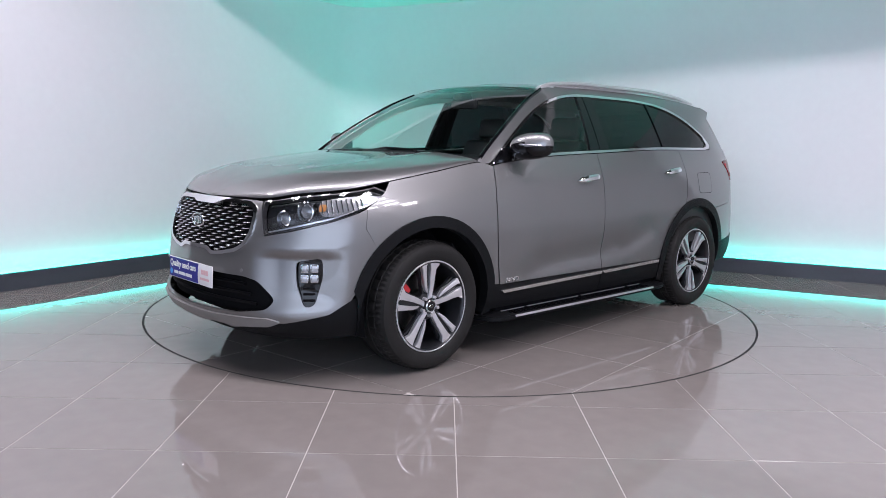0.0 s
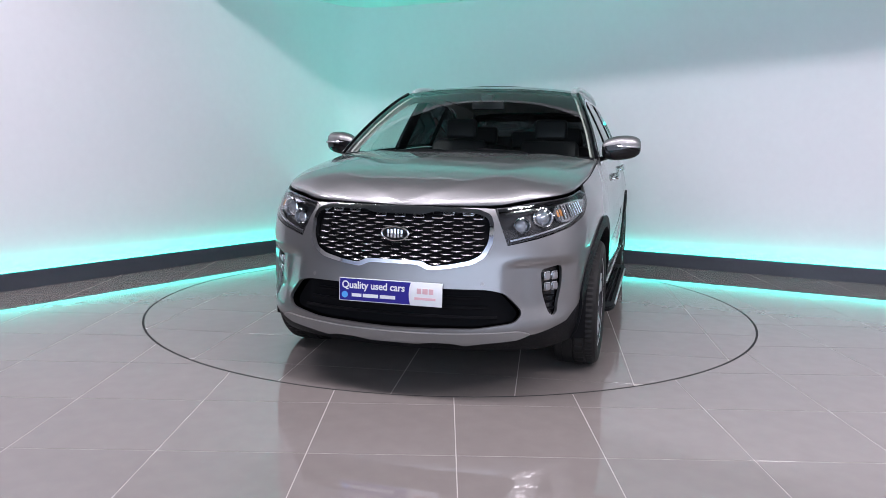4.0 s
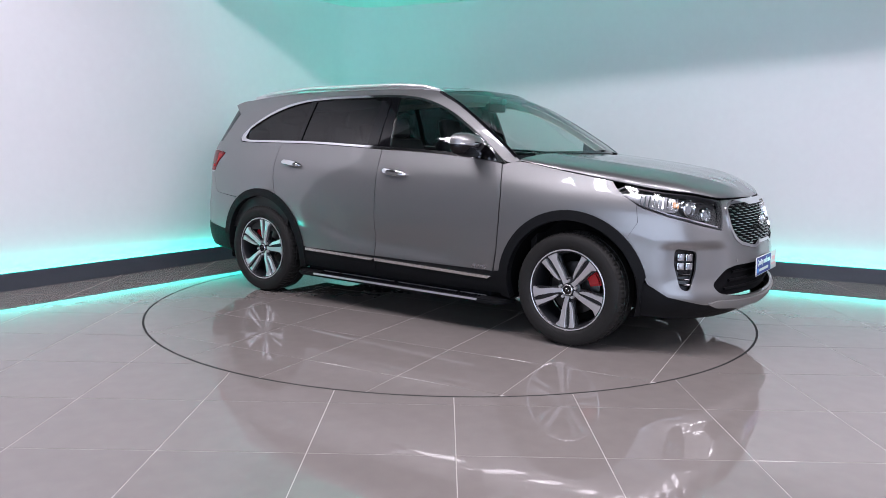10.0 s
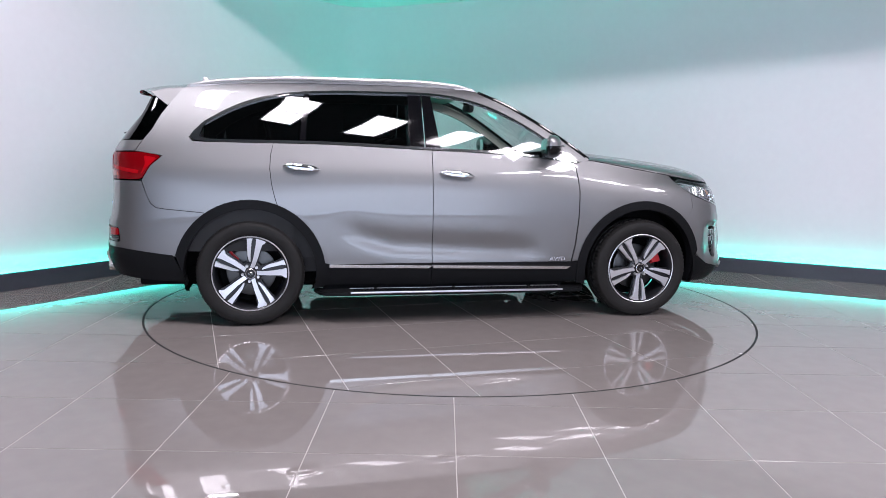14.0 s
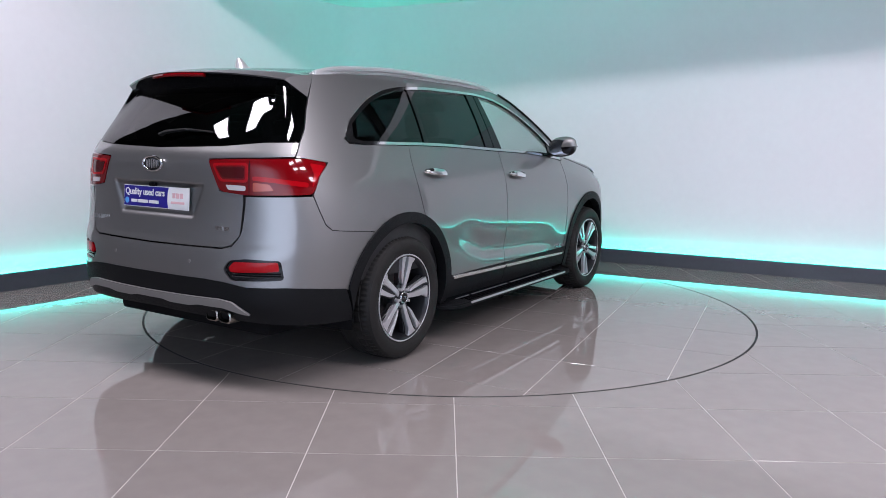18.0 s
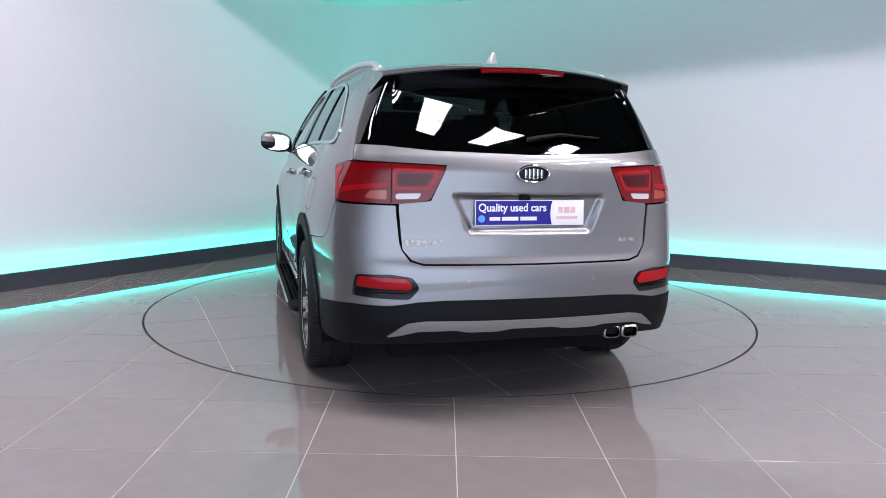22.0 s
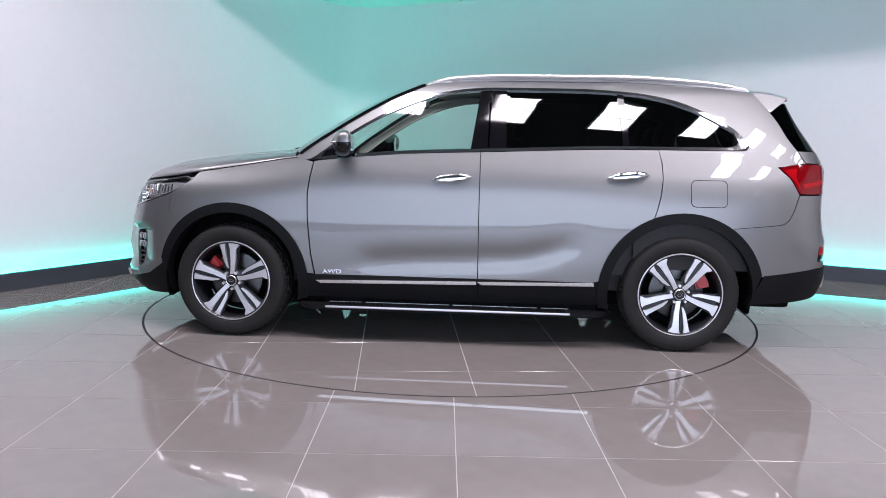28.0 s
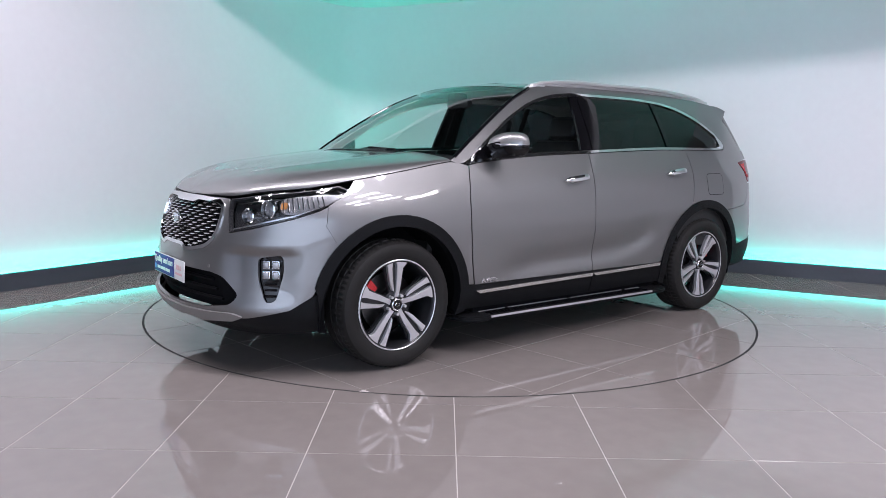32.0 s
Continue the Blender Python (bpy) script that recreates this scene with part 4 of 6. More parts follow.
def plate(at, turn):
    """A dealer's plate: blue with white words, a white end with a small printed mark."""
    m = Matrix.Translation(at) @ turn
    bm = box((0, 0, 0), (0.524, 0.114, 0.006), 0.0015)
    bmesh.ops.transform(bm, matrix=m, verts=bm.verts[:])
    p = part("number_plate", bm, M_WHITE, car, "blue and white dealer plate in place of a number plate", loc=OFF)
    bm = bmesh.new()
    arcp = [(0.108 + 0.012 * math.cos(a), 0.055 * math.sin(a) / 1.0) for a in [math.pi * (0.5 + k / 12) for k in range(13)]]
    add_prism(bm, [(-0.258, -0.053), (0.104, -0.053), (0.098, -0.03), (0.096, 0), (0.099, 0.03), (0.106, 0.053), (-0.258, 0.053)], 0.003, 0.0045)
    bmesh.ops.transform(bm, matrix=m, verts=bm.verts[:])
    part("blue_field", bm, M_BLUE, p, "deep blue film")
    words_part("lettering", "Quality used cars", 0.047, M_WHITE, p, m @ Matrix.Translation((-0.247, 0.022, 0.0052)) @ Matrix.Diagonal((0.98, 1.05, 1, 1)))
    bars_part("small_print", [(-0.19, -0.026, 0.05, 0.016), (-0.118, -0.026, 0.078, 0.017), (-0.03, -0.026, 0.078, 0.017)], M_WHITE, p, m @ Matrix.Translation((0.02, 0, 0.0045)))
    bm = bmesh.new()
    add_prism(bm, [(-0.232 + 0.016 * math.cos(2 * math.pi * k / 24), -0.026 + 0.016 * math.sin(2 * math.pi * k / 24)) for k in range(24)], 0.0045, 0.0058)
    bmesh.ops.transform(bm, matrix=m, verts=bm.verts[:])
    part("round_mark", bm, M_LIGHTBLUE, p)
    bars_part("printed_mark", [(0.148, 0.014, 0.022, 0.026), (0.178, 0.014, 0.026, 0.026), (0.208, 0.014, 0.022, 0.026)], M_REDPRINT, p, m @ Matrix.Translation((0, 0, 0.0028)))
    bars_part("small_print", [(0.178, -0.022, 0.105, 0.012)], M_REDPRINT, p, m @ Matrix.Translation((0, 0, 0.0028)))
    return p


FACE_FRONT = Matrix(((0, 0, 1, 0), (1, 0, 0, 0), (0, 1, 0, 0), (0, 0, 0, 1)))       # local x -> +y, local y -> up, local z -> +x
FACE_REAR = Matrix(((0, 0, -1, 0), (-1, 0, 0, 0), (0, 1, 0, 0), (0, 0, 0, 1)))


def build_nose():
    arch = arc(HX, HZ, ARCH_OUT - 0.01, 44, 14, 10)
    seam = [(ux(1.782) + G, 0.899), (ux(1.79) + G, 0.85), (ux(1.797) + G, 0.80)]
    half = [(UF, 0.924), (uf(0.2), 0.926), (uf(0.42), 0.928), (uf(0.505), 0.925), (uf(0.526), 0.86), (uf(0.558), 0.754), (uf(0.70), 0.786), (ux(1.96) + 0.002, 0.836), (ux(1.83), 0.878)] + seam + arch + [(ux(1.87), 0.44), (ux(1.98), 0.37), (uf(0.68), 0.325), (uf(0.45), 0.306), (UF, 0.300)]
    # the grille and intakes are open holes in it
    bumper = centre("front_bumper", [across(UF, half), GRILLE_OUT, INTAKE, POCKET, mirrored(POCKET, UF)], step=0.024)
    # lower lip
    lip = across(UF, [(UF, 0.332), (uf(0.25), 0.334), (uf(0.45), 0.342), (uf(0.60), 0.348), (uf(0.66), 0.332), (uf(0.60), 0.305), (uf(0.45), 0.292), (uf(0.36), 0.276), (uf(0.30), 0.288), (uf(0.2), 0.288), (uf(0.12), 0.276), (UF, 0.276)])
    centre("skid_plate", [rounded(lip, 0.015, 2)], M_SKID, step=0.025, depth=0.03, lift=0.012, label="satin silver front skid plate")
    val = across(UF, [(UF, 0.30), (uf(0.45), 0.305), (uf(0.68), 0.325), (ux(1.98), 0.378), (ux(1.84), 0.45), (ux(1.82), 0.24), (uf(0.7), 0.225), (UF, 0.215)])
    centre("valance", [val], M_PLASTIC, depth=0.03, lift=-0.004, label="black plastic lower valance")
    # grille
    grille = centre("grille", [GRILLE_OUT, GRILLE_IN], M_CHROME, step=0.02, depth=0.03, lift=0.007, label="chrome grille frame")
    centre("grille_backing", [GRILLE_IN], M_BLACK, depth=0, lift=-0.03, parent=grille, label="black grille backing")
    bm = bmesh.new()
    gi = GRILLE_IN
    rows, k = 16, 0
    for r in range(rows):
        z = 0.662 + r * 0.0153
        for c in range(-8, 9):
            u = UF + (c + 0.5 * (r % 2)) * 0.104
            if not (inside_loop((u - 0.026, z), gi) and inside_loop((u + 0.026, z), gi) and inside_loop((u, z + 0.006), gi)):
                continue
            # a bright dash, thicker and nearer at its middle, like a cell's lip
            pts_lo, pts_hi, back = [], [], []
            for j in range(7):
                t = -1 + j / 3
                th = 0.0024 * (1 - 0.45 * t * t)
                lo = skin(u + t * 0.030, z - th + 0.0015 * t * t) + Vector((0.001 - 0.010 * t * t, 0, 0))
                hi = skin(u + t * 0.030, z + th + 0.0015 * t * t) + Vector((-0.004 - 0.010 * t * t, 0, 0))
                pts_lo.append(bm.verts.new(lo)), pts_hi.append(bm.verts.new(hi)), back.append(bm.verts.new((lo + hi) / 2 + Vector((-0.02, 0, 0))))
            for j in range(6):
                bm.faces.new((pts_lo[j], pts_lo[j + 1], pts_hi[j + 1], pts_hi[j]))
                bm.faces.new((pts_hi[j], pts_hi[j + 1], back[j + 1], back[j]))
                bm.faces.new((back[j], back[j + 1], pts_lo[j + 1], pts_lo[j]))
    bmesh.ops.recalc_face_normals(bm, faces=bm.faces[:])
    part("grille_mesh", bm, M_GRILLE, grille, "staggered bright grille cells", angle=25)
    emblem(car, OFF + skin(UF, 0.800) + Vector((0.016, 0, 0)), FACE_FRONT)
    # lower intake
    centre("intake", [INTAKE], M_BLACK, depth=0.0, lift=-0.055, label="black lower air intake")
    for z, w in ((0.405, 0.50), (0.452, 0.46), (0.500, 0.42)):
        bm = bmesh.new()
        add_tube(bm, [skin(UF - uf(0) + uf(abs(t) * w) if t >= 0 else 2 * UF - uf(abs(t) * w), z) + Vector((-0.046, 0, 0)) for t in [k / 8 for k in range(-8, 9)]], 0.009, 6)
        part("intake_slat", bm, M_BLACK, car, loc=OFF)
    # fog lamp pockets with four clear blocks
    for mir in (False, True):
        pk = part("fog_lamp", sheet("fog_lamp", lifted(-0.028), [POCKET], 0.03, 0.0, mirror=mir), M_GLOSSBLACK, car, "four-block clear fog lamp in a gloss black pocket", loc=OFF)
        for du in (-0.027, 0.027):
            for z in (0.602, 0.550):
                sgn = -1 if mir else 1
                u = PK + du + 0.003
                p, n = skin(u, z), skin_normal(skin, u, z)
                p = p - n * 0.010
                p.y, n.y = p.y * sgn, n.y * sgn
                rot = n.to_track_quat("Z", "Y").to_matrix().to_4x4()
                part("lamp_block", box(p, (0.033, 0.036, 0.024), 0.008, rot, 3), M_FOG, pk)
                part("lamp_frame", box(p - n * 0.006, (0.040, 0.043, 0.02), 0.006, rot), M_CHROME, pk)
        for z in (0.50, 0.47, 0.44):
            sgn = -1 if mir else 1
            bm = bmesh.new()
            pts = [skin(PK + t * 0.04, z) for t in (-0.6, 0, 1)]
            add_tube(bm, [(p.x - 0.012, p.y * sgn * 0.985, p.z) for p in pts], 0.006, 6)
            part("fog_slat", bm, M_GLOSSBLACK, pk)
    # headlamps
    for mir in (False, True):
        sgn = -1 if mir else 1
        back = part("headlamp", sheet("headlamp", lifted(-0.05), [HEAD], 0.03, 0.0, mirror=mir), M_LAMPBACK, car, "dark-backed headlamp with two projector lenses", loc=OFF)
        cover = part("lens_cover", sheet("lens_cover", lifted(0.001), [HEAD], 0.03, 0.0, mirror=mir), M_LENS, back, "clear lens cover")
        cover.visible_shadow = False
        lp = [(u, z) for u, z in HEAD]
        rim_in = [(u + (sum(q[0] for q in HEAD) / len(HEAD) - u) * 0.02, z + (0.885 - z) * 0.05) for u, z in HEAD]
        part("bezel", sheet("bezel", lifted(-0.004), [HEAD, rim_in], 0.03, 0.03, mirror=mir), M_LAMPBACK, back)
        for y, z, r in ((0.700, 0.897, 0.043), (0.595, 0.855, 0.036)):
            u = uf(y + 0.045)
            p, n = skin(u, z), skin_normal(skin, u, z)
            c = p - n * 0.040
            c.y *= sgn
            n = Vector((0.93, 0.36 * sgn, 0.05)).normalized()
            bm = bmesh.new()
            rings = add_revolve(bm, [(r * 1.16, -0.02), (r * 1.18, 0.012), (r * 1.04, 0.016), (r * 0.95, 0.004), (r * 0.93, -0.012)], 28)
            bmesh.ops.transform(bm, matrix=Matrix.Translation(c) @ n.to_track_quat("Y", "Z").to_matrix().to_4x4(), verts=bm.verts[:])
            bmesh.ops.recalc_face_normals(bm, faces=bm.faces[:])
            part("projector_ring", bm, M_CHROME, back)
            bm = bmesh.new()
            add_revolve(bm, [(r * 0.93 * math.cos(a), -0.010 + 0.022 * math.sin(a)) for a in [math.pi / 2 * k / 8 for k in range(9)]], 28)
            bmesh.ops.transform(bm, matrix=Matrix.Translation(c) @ n.to_track_quat("Y", "Z").to_matrix().to_4x4(), verts=bm.verts[:])
            bmesh.ops.recalc_face_normals(bm, faces=bm.faces[:])
            part("projector_lens", bm, M_PROJ, back, "grey projector lens")
        # reflector bowl at the outer end, and the light bar along the bottom
        bowl = [(ux(1.74), 0.928), (ux(1.685), 0.966), (ux(1.80), 0.968), (ux(1.93), 0.958), (ux(2.01), 0.944), (ux(2.03), 0.905), (ux(2.01), 0.866), (ux(1.96), 0.862), (ux(1.86), 0.886)]
        part("reflector", sheet("reflector", lifted(-0.014), [rounded(bowl, 0.012, 2)], 0.02, 0.02, mirror=mir), M_CLEARLENS, back, "clear ribbed side reflector")
        for k in range(9):
            u = ux(1.80) + 0.027 * k
            bm = bmesh.new()
            add_tube(bm, [Vector((p.x, p.y * sgn, p.z)) for p in (skin(u, 0.90 - 0.004 * k, -0.011), skin(u + 0.006, 0.950 - 0.0015 * k, -0.011))], 0.004, 5)
            part("rib", bm, M_CHROME, back)
        amber = [(ux(1.990), 0.892), (ux(1.985), 0.926), (ux(2.018), 0.925), (ux(2.024), 0.888)]
        part("indicator", sheet("indicator", lifted(-0.0105), [rounded(amber, 0.010, 3)], 0.02, 0.004, mirror=mir), M_AMBER_LIGHT, back, "amber indicator bulb behind the clear lens")
        bar = [(uf(0.575), 0.774), (uf(0.70), 0.804), (ux(1.96), 0.851), (ux(1.85), 0.888), (ux(1.85), 0.893), (ux(1.96), 0.859), (uf(0.70), 0.812), (uf(0.575), 0.782)]
        part("light_bar", sheet("light_bar", lifted(-0.012), [bar], 0.02, 0.015, mirror=mir), M_GRILLE, back, "satin light bar along the lower edge")
        brow = [(uf(0.56), 0.905), (uf(0.70), 0.928), (ux(1.95), 0.945), (ux(1.95), 0.955), (uf(0.70), 0.938), (uf(0.56), 0.915)]
        part("brow", sheet("brow", lifted(-0.02), [brow], 0.02, 0.012, mirror=mir), M_CHROME, back)
    plate(skin(UF, 0.520) + Vector((0.008, -0.006, 0)), FACE_FRONT @ Matrix.Rotation(radians(-2), 4, "X"))
    # parking sensors
    for y in (-0.44, 0.44):
        u = uf(abs(y))
        p, n = skin(u, 0.575), skin_normal(skin, u, 0.575)
        if y < 0:
            p.y, n.y = -p.y, -n.y
        bm = bmesh.new()
        add_cyl(bm, p - n * 0.004, p + n * 0.002, 0.010, 0.009, 16)
        part("parking_sensor", bm, M_SKID, car, loc=OFF)


M_PROJ = mat("projector_glass", (0.25, 0.26, 0.28), 0.05, metal=0.3, coat=1.0)


def build_tail():
    # tailgate
    lamp_in = yz(ur, [(0.615, 1.148), (0.40, 1.140), (0.404, 1.12), (0.470, 0.982), (0.612, 0.968)])
    half = yz(ur, [(0, 1.188), (0.45, 1.200), (0.70, 1.220)]) + [(-2.112, 1.224), (-2.158, 1.156)] + lamp_in + yz(ur, [(0.612, 0.93), (0.594, 0.77), (0.552, 0.724), (0.50, 0.709), (0, 0.705)])
    gate = centre("tailgate", [across(UR, half)], step=0.02)
    # rear window
    gl = yz(ur, [(0, 1.194), (0.45, 1.206), (0.70, 1.226)]) + [(-2.109, 1.230), (-2.053, 1.30), (-2.004, 1.393), (-1.957, 1.46), (-1.93, 1.50)] + yz(ur, [(0.5, 1.535), (0, 1.545)])
    centre("rear_window", [across(UR, gl)], M_GLASS_DARK, depth=0, lift=-0.004, label="dark privacy glass rear window")
    gin = yz(ur, [(0, 1.222), (0.45, 1.234), (0.70, 1.256)]) + [(-2.160, 1.268), (-2.105, 1.33), (-2.06, 1.41), (-2.03, 1.46)] + yz(ur, [(0.5, 1.48), (0, 1.485)])
    centre("window_band", [across(UR, gl), across(UR, gin)], M_GLOSSBLACK, depth=0, lift=-0.010, label="gloss black rear window border")
    emblem(car, OFF + skin(UR, 1.105) + Vector((-0.006, 0, 0)), FACE_REAR, 0.075, 0.037)
    plate(skin(UR, 0.93) + Vector((-0.012, 0.004, 0)), FACE_REAR @ Matrix.Rotation(radians(-4), 4, "X"))
    bars_part("model_letters", [(-0.075 + 0.025 * k, 0, 0.018, 0.024) for k in range(7)], M_CHROME, car, Matrix.Translation(skin(ur(0.50), 0.800, 0.001)) @ FACE_REAR @ Matrix.Rotation(radians(-6), 4, "Y")).location = OFF
    q = skin(ur(0.49), 0.800, 0.001)
    bars_part("grade_letters", [(-0.030, 0, 0.022, 0.018), (-0.006, 0, 0.02, 0.018), (0.03, 0, 0.034, 0.020)], M_CHROME, car, Matrix.Translation((q.x, -q.y, q.z)) @ FACE_REAR @ Matrix.Rotation(radians(6), 4, "Y")).location = OFF
    # tail lamps
    lamp = yz(ur, [(0.404, 1.134), (0.62, 1.142)]) + [(ux(-2.09), 1.146), (ux(-1.955), 1.125), (ux(-2.025), 1.06), (-2.080, 0.972)] + yz(ur, [(0.62, 0.968), (0.474, 0.984), (0.408, 1.118)])
    lamp = rounded(lamp, 0.028, 5)
    for mir in (False, True):
        tl = part("tail_lamp", sheet("tail_lamp", lifted(0.003), [lamp], 0.03, 0.03, mirror=mir), M_TAIL, car, "red tail lamp with amber and clear sections", loc=OFF)
        # a light ring round the inner field, drawn as a closed band
        field_out = rounded(yz(ur, [(0.428, 1.118), (0.640, 1.124), (0.640, 1.028), (0.475, 1.030)]), 0.022, 4)
        field_in = rounded(yz(ur, [(0.446, 1.106), (0.628, 1.111), (0.628, 1.040), (0.486, 1.042)]), 0.018, 4)
        part("light_ring", sheet("light_ring", lifted(0.005), [field_out, field_in], 0.015, 0.004, mirror=mir), M_TAIL_RING, tl, "bright red light ring")
        part("centre_lens", sheet("centre_lens", lifted(0.0045), [rounded(yz(ur, [(0.456, 1.098), (0.618, 1.102), (0.618, 1.048), (0.494, 1.050)]), 0.014, 4)], 0.02, 0.003, mirror=mir), M_TAIL_DARK, tl)
        # pointed outer lenses, a dark one between two bright ones
        wedge = [(-1.985, 1.110), (-2.075, 1.124), (-2.060, 1.072), (-2.085, 1.000), (-2.045, 1.050)]
        part("outer_lens", sheet("outer_lens", lifted(0.005), [rounded(wedge, 0.012, 3)], 0.015, 0.004, mirror=mir), M_TAIL_RING, tl, "bright red outer lens")
        band = yz(ur, [(0.665, 1.060), (0.735, 1.056)]) + [(-2.100, 1.030), (-2.105, 1.006)] + yz(ur, [(0.760, 1.030), (0.665, 1.040)])
        part("outer_lens", sheet("outer_lens", lifted(0.0048), [rounded(band, 0.008, 2)], 0.015, 0.004, mirror=mir), M_TAIL_RING, tl, "bright red outer lens")
        part("indicator", sheet("indicator", lifted(0.005), [rounded(yz(ur, [(0.668, 1.030), (0.745, 1.022), (0.765, 0.992), (0.668, 0.986)]), 0.008, 3)], 0.015, 0.004, mirror=mir), M_AMBER, tl, "amber indicator")
        part("reversing_light", sheet("reversing_light", lifted(0.005), [rounded(yz(ur, [(0.512, 1.016), (0.628, 1.013), (0.628, 0.988), (0.528, 0.991)]), 0.010, 4)], 0.015, 0.004, mirror=mir), M_REVERSE, tl, "clear reversing light")
        seam = yz(ur, [(0.6455, 1.136), (0.6495, 1.136), (0.6495, 0.972), (0.6455, 0.972)])
        part("lamp_seam", sheet("lamp_seam", lifted(0.0042), [seam], 0.02, 0.0, mirror=mir), M_BLACK, tl)
    # rear bumper with two openings for the fog lamps
    refl = rounded(yz(ur, [(0.515, 0.600), (0.545, 0.648), (0.64, 0.662), (0.785, 0.655), (0.795, 0.558), (0.56, 0.550)]), 0.02, 3)
    arch = arc(-HX, HZ, ARCH_OUT - 0.01, 126, 166, 12)
    half = yz(ur, [(0, 0.697), (0.50, 0.701), (0.56, 0.717), (0.598, 0.765), (0.610, 0.80), (0.626, 0.93), (0.628, 0.960)]) + [(-2.081, 0.962), (-2.0465, 0.879), (-2.0175, 0.818), (-1.980, 0.790), (-1.925, 0.782), (-1.682, 0.760)] + arch + [(ux(-1.90), 0.478), (ux(-2.10), 0.505)] + yz(ur, [(0.80, 0.518), (0.64, 0.520), (0.52, 0.538), (0.40, 0.545), (0, 0.545)])
    centre("rear_bumper", [across(UR, half), refl, mirrored(refl, UR)], step=0.035)
    for mir in (False, True):
        rf = part("rear_fog_lamp", sheet("rear_fog_lamp", lifted(-0.012), [refl], 0.03, 0.0, mirror=mir), M_GLOSSBLACK, car, "red rear fog lamp in a black pocket", loc=OFF)
        part("red_lens", sheet("red_lens", lifted(-0.002), [rounded(yz(ur, [(0.545, 0.612), (0.575, 0.644), (0.775, 0.648), (0.78, 0.602), (0.56, 0.592)]), 0.01, 2)], 0.02, 0.01, mirror=mir), M_TAIL_RING, rf, "red lens")
        for z in (0.588, 0.576):
            bm = bmesh.new()
            pts = [skin(ur(y), z, -0.004) for y in (0.57, 0.65, 0.72, 0.785)]
            add_tube(bm, [(p.x, p.y * (-1 if mir else 1), p.z) for p in pts], 0.003, 5)
            part("fog_slat", bm, M_GLOSSBLACK, rf)
    low = across(UR, yz(ur, [(0, 0.548), (0.40, 0.548), (0.52, 0.541), (0.64, 0.523), (0.80, 0.521)]) + [(ux(-2.10), 0.508), (ux(-1.88), 0.48), (ux(-1.80), 0.30), (ux(-2.0), 0.31)] + yz(ur, [(0.80, 0.33), (0.64, 0.345), (0, 0.36)]))
    centre("lower_bumper", [low], M_PLASTIC, depth=0.04, lift=0.003, label="black plastic lower rear bumper")
    skid = rounded(across(UR, yz(ur, [(0, 0.452), (0.50, 0.456), (0.57, 0.446), (0.66, 0.385), (0.60, 0.395), (0.52, 0.415), (0.36, 0.418), (0.30, 0.408), (0.16, 0.408), (0.10, 0.418), (0, 0.418)])), 0.012, 2)
    centre("skid_plate", [skid], M_SKID, step=0.02, depth=0.03, lift=0.016, label="satin silver rear skid plate")
    for y in (-0.425, -0.518):
        bm = bmesh.new()
        sq = rounded([(-0.043, -0.030), (0.043, -0.030), (0.043, 0.030), (-0.043, 0.030)], 0.022, 4)
        sqi = [(a * 0.82, b * 0.78) for a, b in sq]
        rows = []
        for pts, x in ((sq, -2.14), (sq, -2.352), (sqi, -2.357), (sqi, -2.24)):
            rows.append([bm.verts.new((x, y + a, 0.362 + b)) for a, b in pts])
        for i in range(3):
            for j in range(len(sq)):
                k = (j + 1) % len(sq)
                bm.faces.new((rows[i][j], rows[i][k], rows[i + 1][k], rows[i + 1][j]))
        bmesh.ops.recalc_face_normals(bm, faces=bm.faces[:])
        ex = part("exhaust_tip", bm, M_EXHAUST, car, "bright rectangular exhaust tip", loc=OFF)
        bm = bmesh.new()
        add_prism(bm, [(y + a, 0.362 + b) for a, b in sqi], -2.29, -2.25, "x")
        part("exhaust_bore", bm, M_BLACK, ex)
    # roof spoiler
    top, low = [], []
    z_end = ROOF_END[0][2]
    for k in range(-20, 21):
        s = k / 20
        a = abs(s)
        p0 = Vector((ROOF_END[0][0] - 0.10 * (1 - a ** 2.2) + 0.012, ROOF_END[-1][1] * s, z_end + 0.045 * (1 - a ** 2.4) + 0.002))
        tip = Vector((-2.215 + 0.185 * a ** 1.4, 0.622 * s, 1.580 - 0.040 * a ** 2.4))
        foot = Vector((-2.055 + 0.137 * a ** 2.6, 0.676 * s, 1.512 - 0.056 * a ** 2))
        top.append([tuple(p0.lerp(tip, t) + Vector((0, 0, 0.010 * math.sin(math.pi * t)))) for t in (0, 0.25, 0.5, 0.75, 0.93)] + [tuple(tip), tuple(tip.lerp(foot, 0.08))])
        low.append([tuple(tip.lerp(foot, t) + Vector((0.03 * math.sin(math.pi * t) * (1 - a), 0, 0))) for t in (0.08, 0.25, 0.5, 0.75, 1.0)])
    sp = part("spoiler", shell("spoiler", top), M_PAINT, car, loc=OFF)
    part("spoiler_underside", shell("spoiler_underside", low, True), M_GLOSSBLACK, sp, "gloss black underside")
    for n in (0, -1):
        bm = bmesh.new()
        outline = top[n] + low[n][1:]
        bm.faces.new([bm.verts.new(p) for p in outline])
        bm.faces.new([bm.verts.new((p[0], p[1] * 0.98, p[2])) for p in outline][::-1])
        part("spoiler_end", bm, M_PAINT, sp)
    bm = bmesh.new()
    add_tube(bm, [(-2.210 + 0.185 * abs(y / 0.622) ** 1.4, y, 1.566 - 0.036 * (y / 0.59) ** 2) for y in [0.2 * k / 8 for k in range(-8, 9)]], 0.011, 8)
    part("brake_light", bm, M_TAIL, sp, "long red high brake light")
    # rear wiper
    bm = bmesh.new()
    p0 = skin(UR, 1.255) + Vector((-0.015, -0.01, 0))
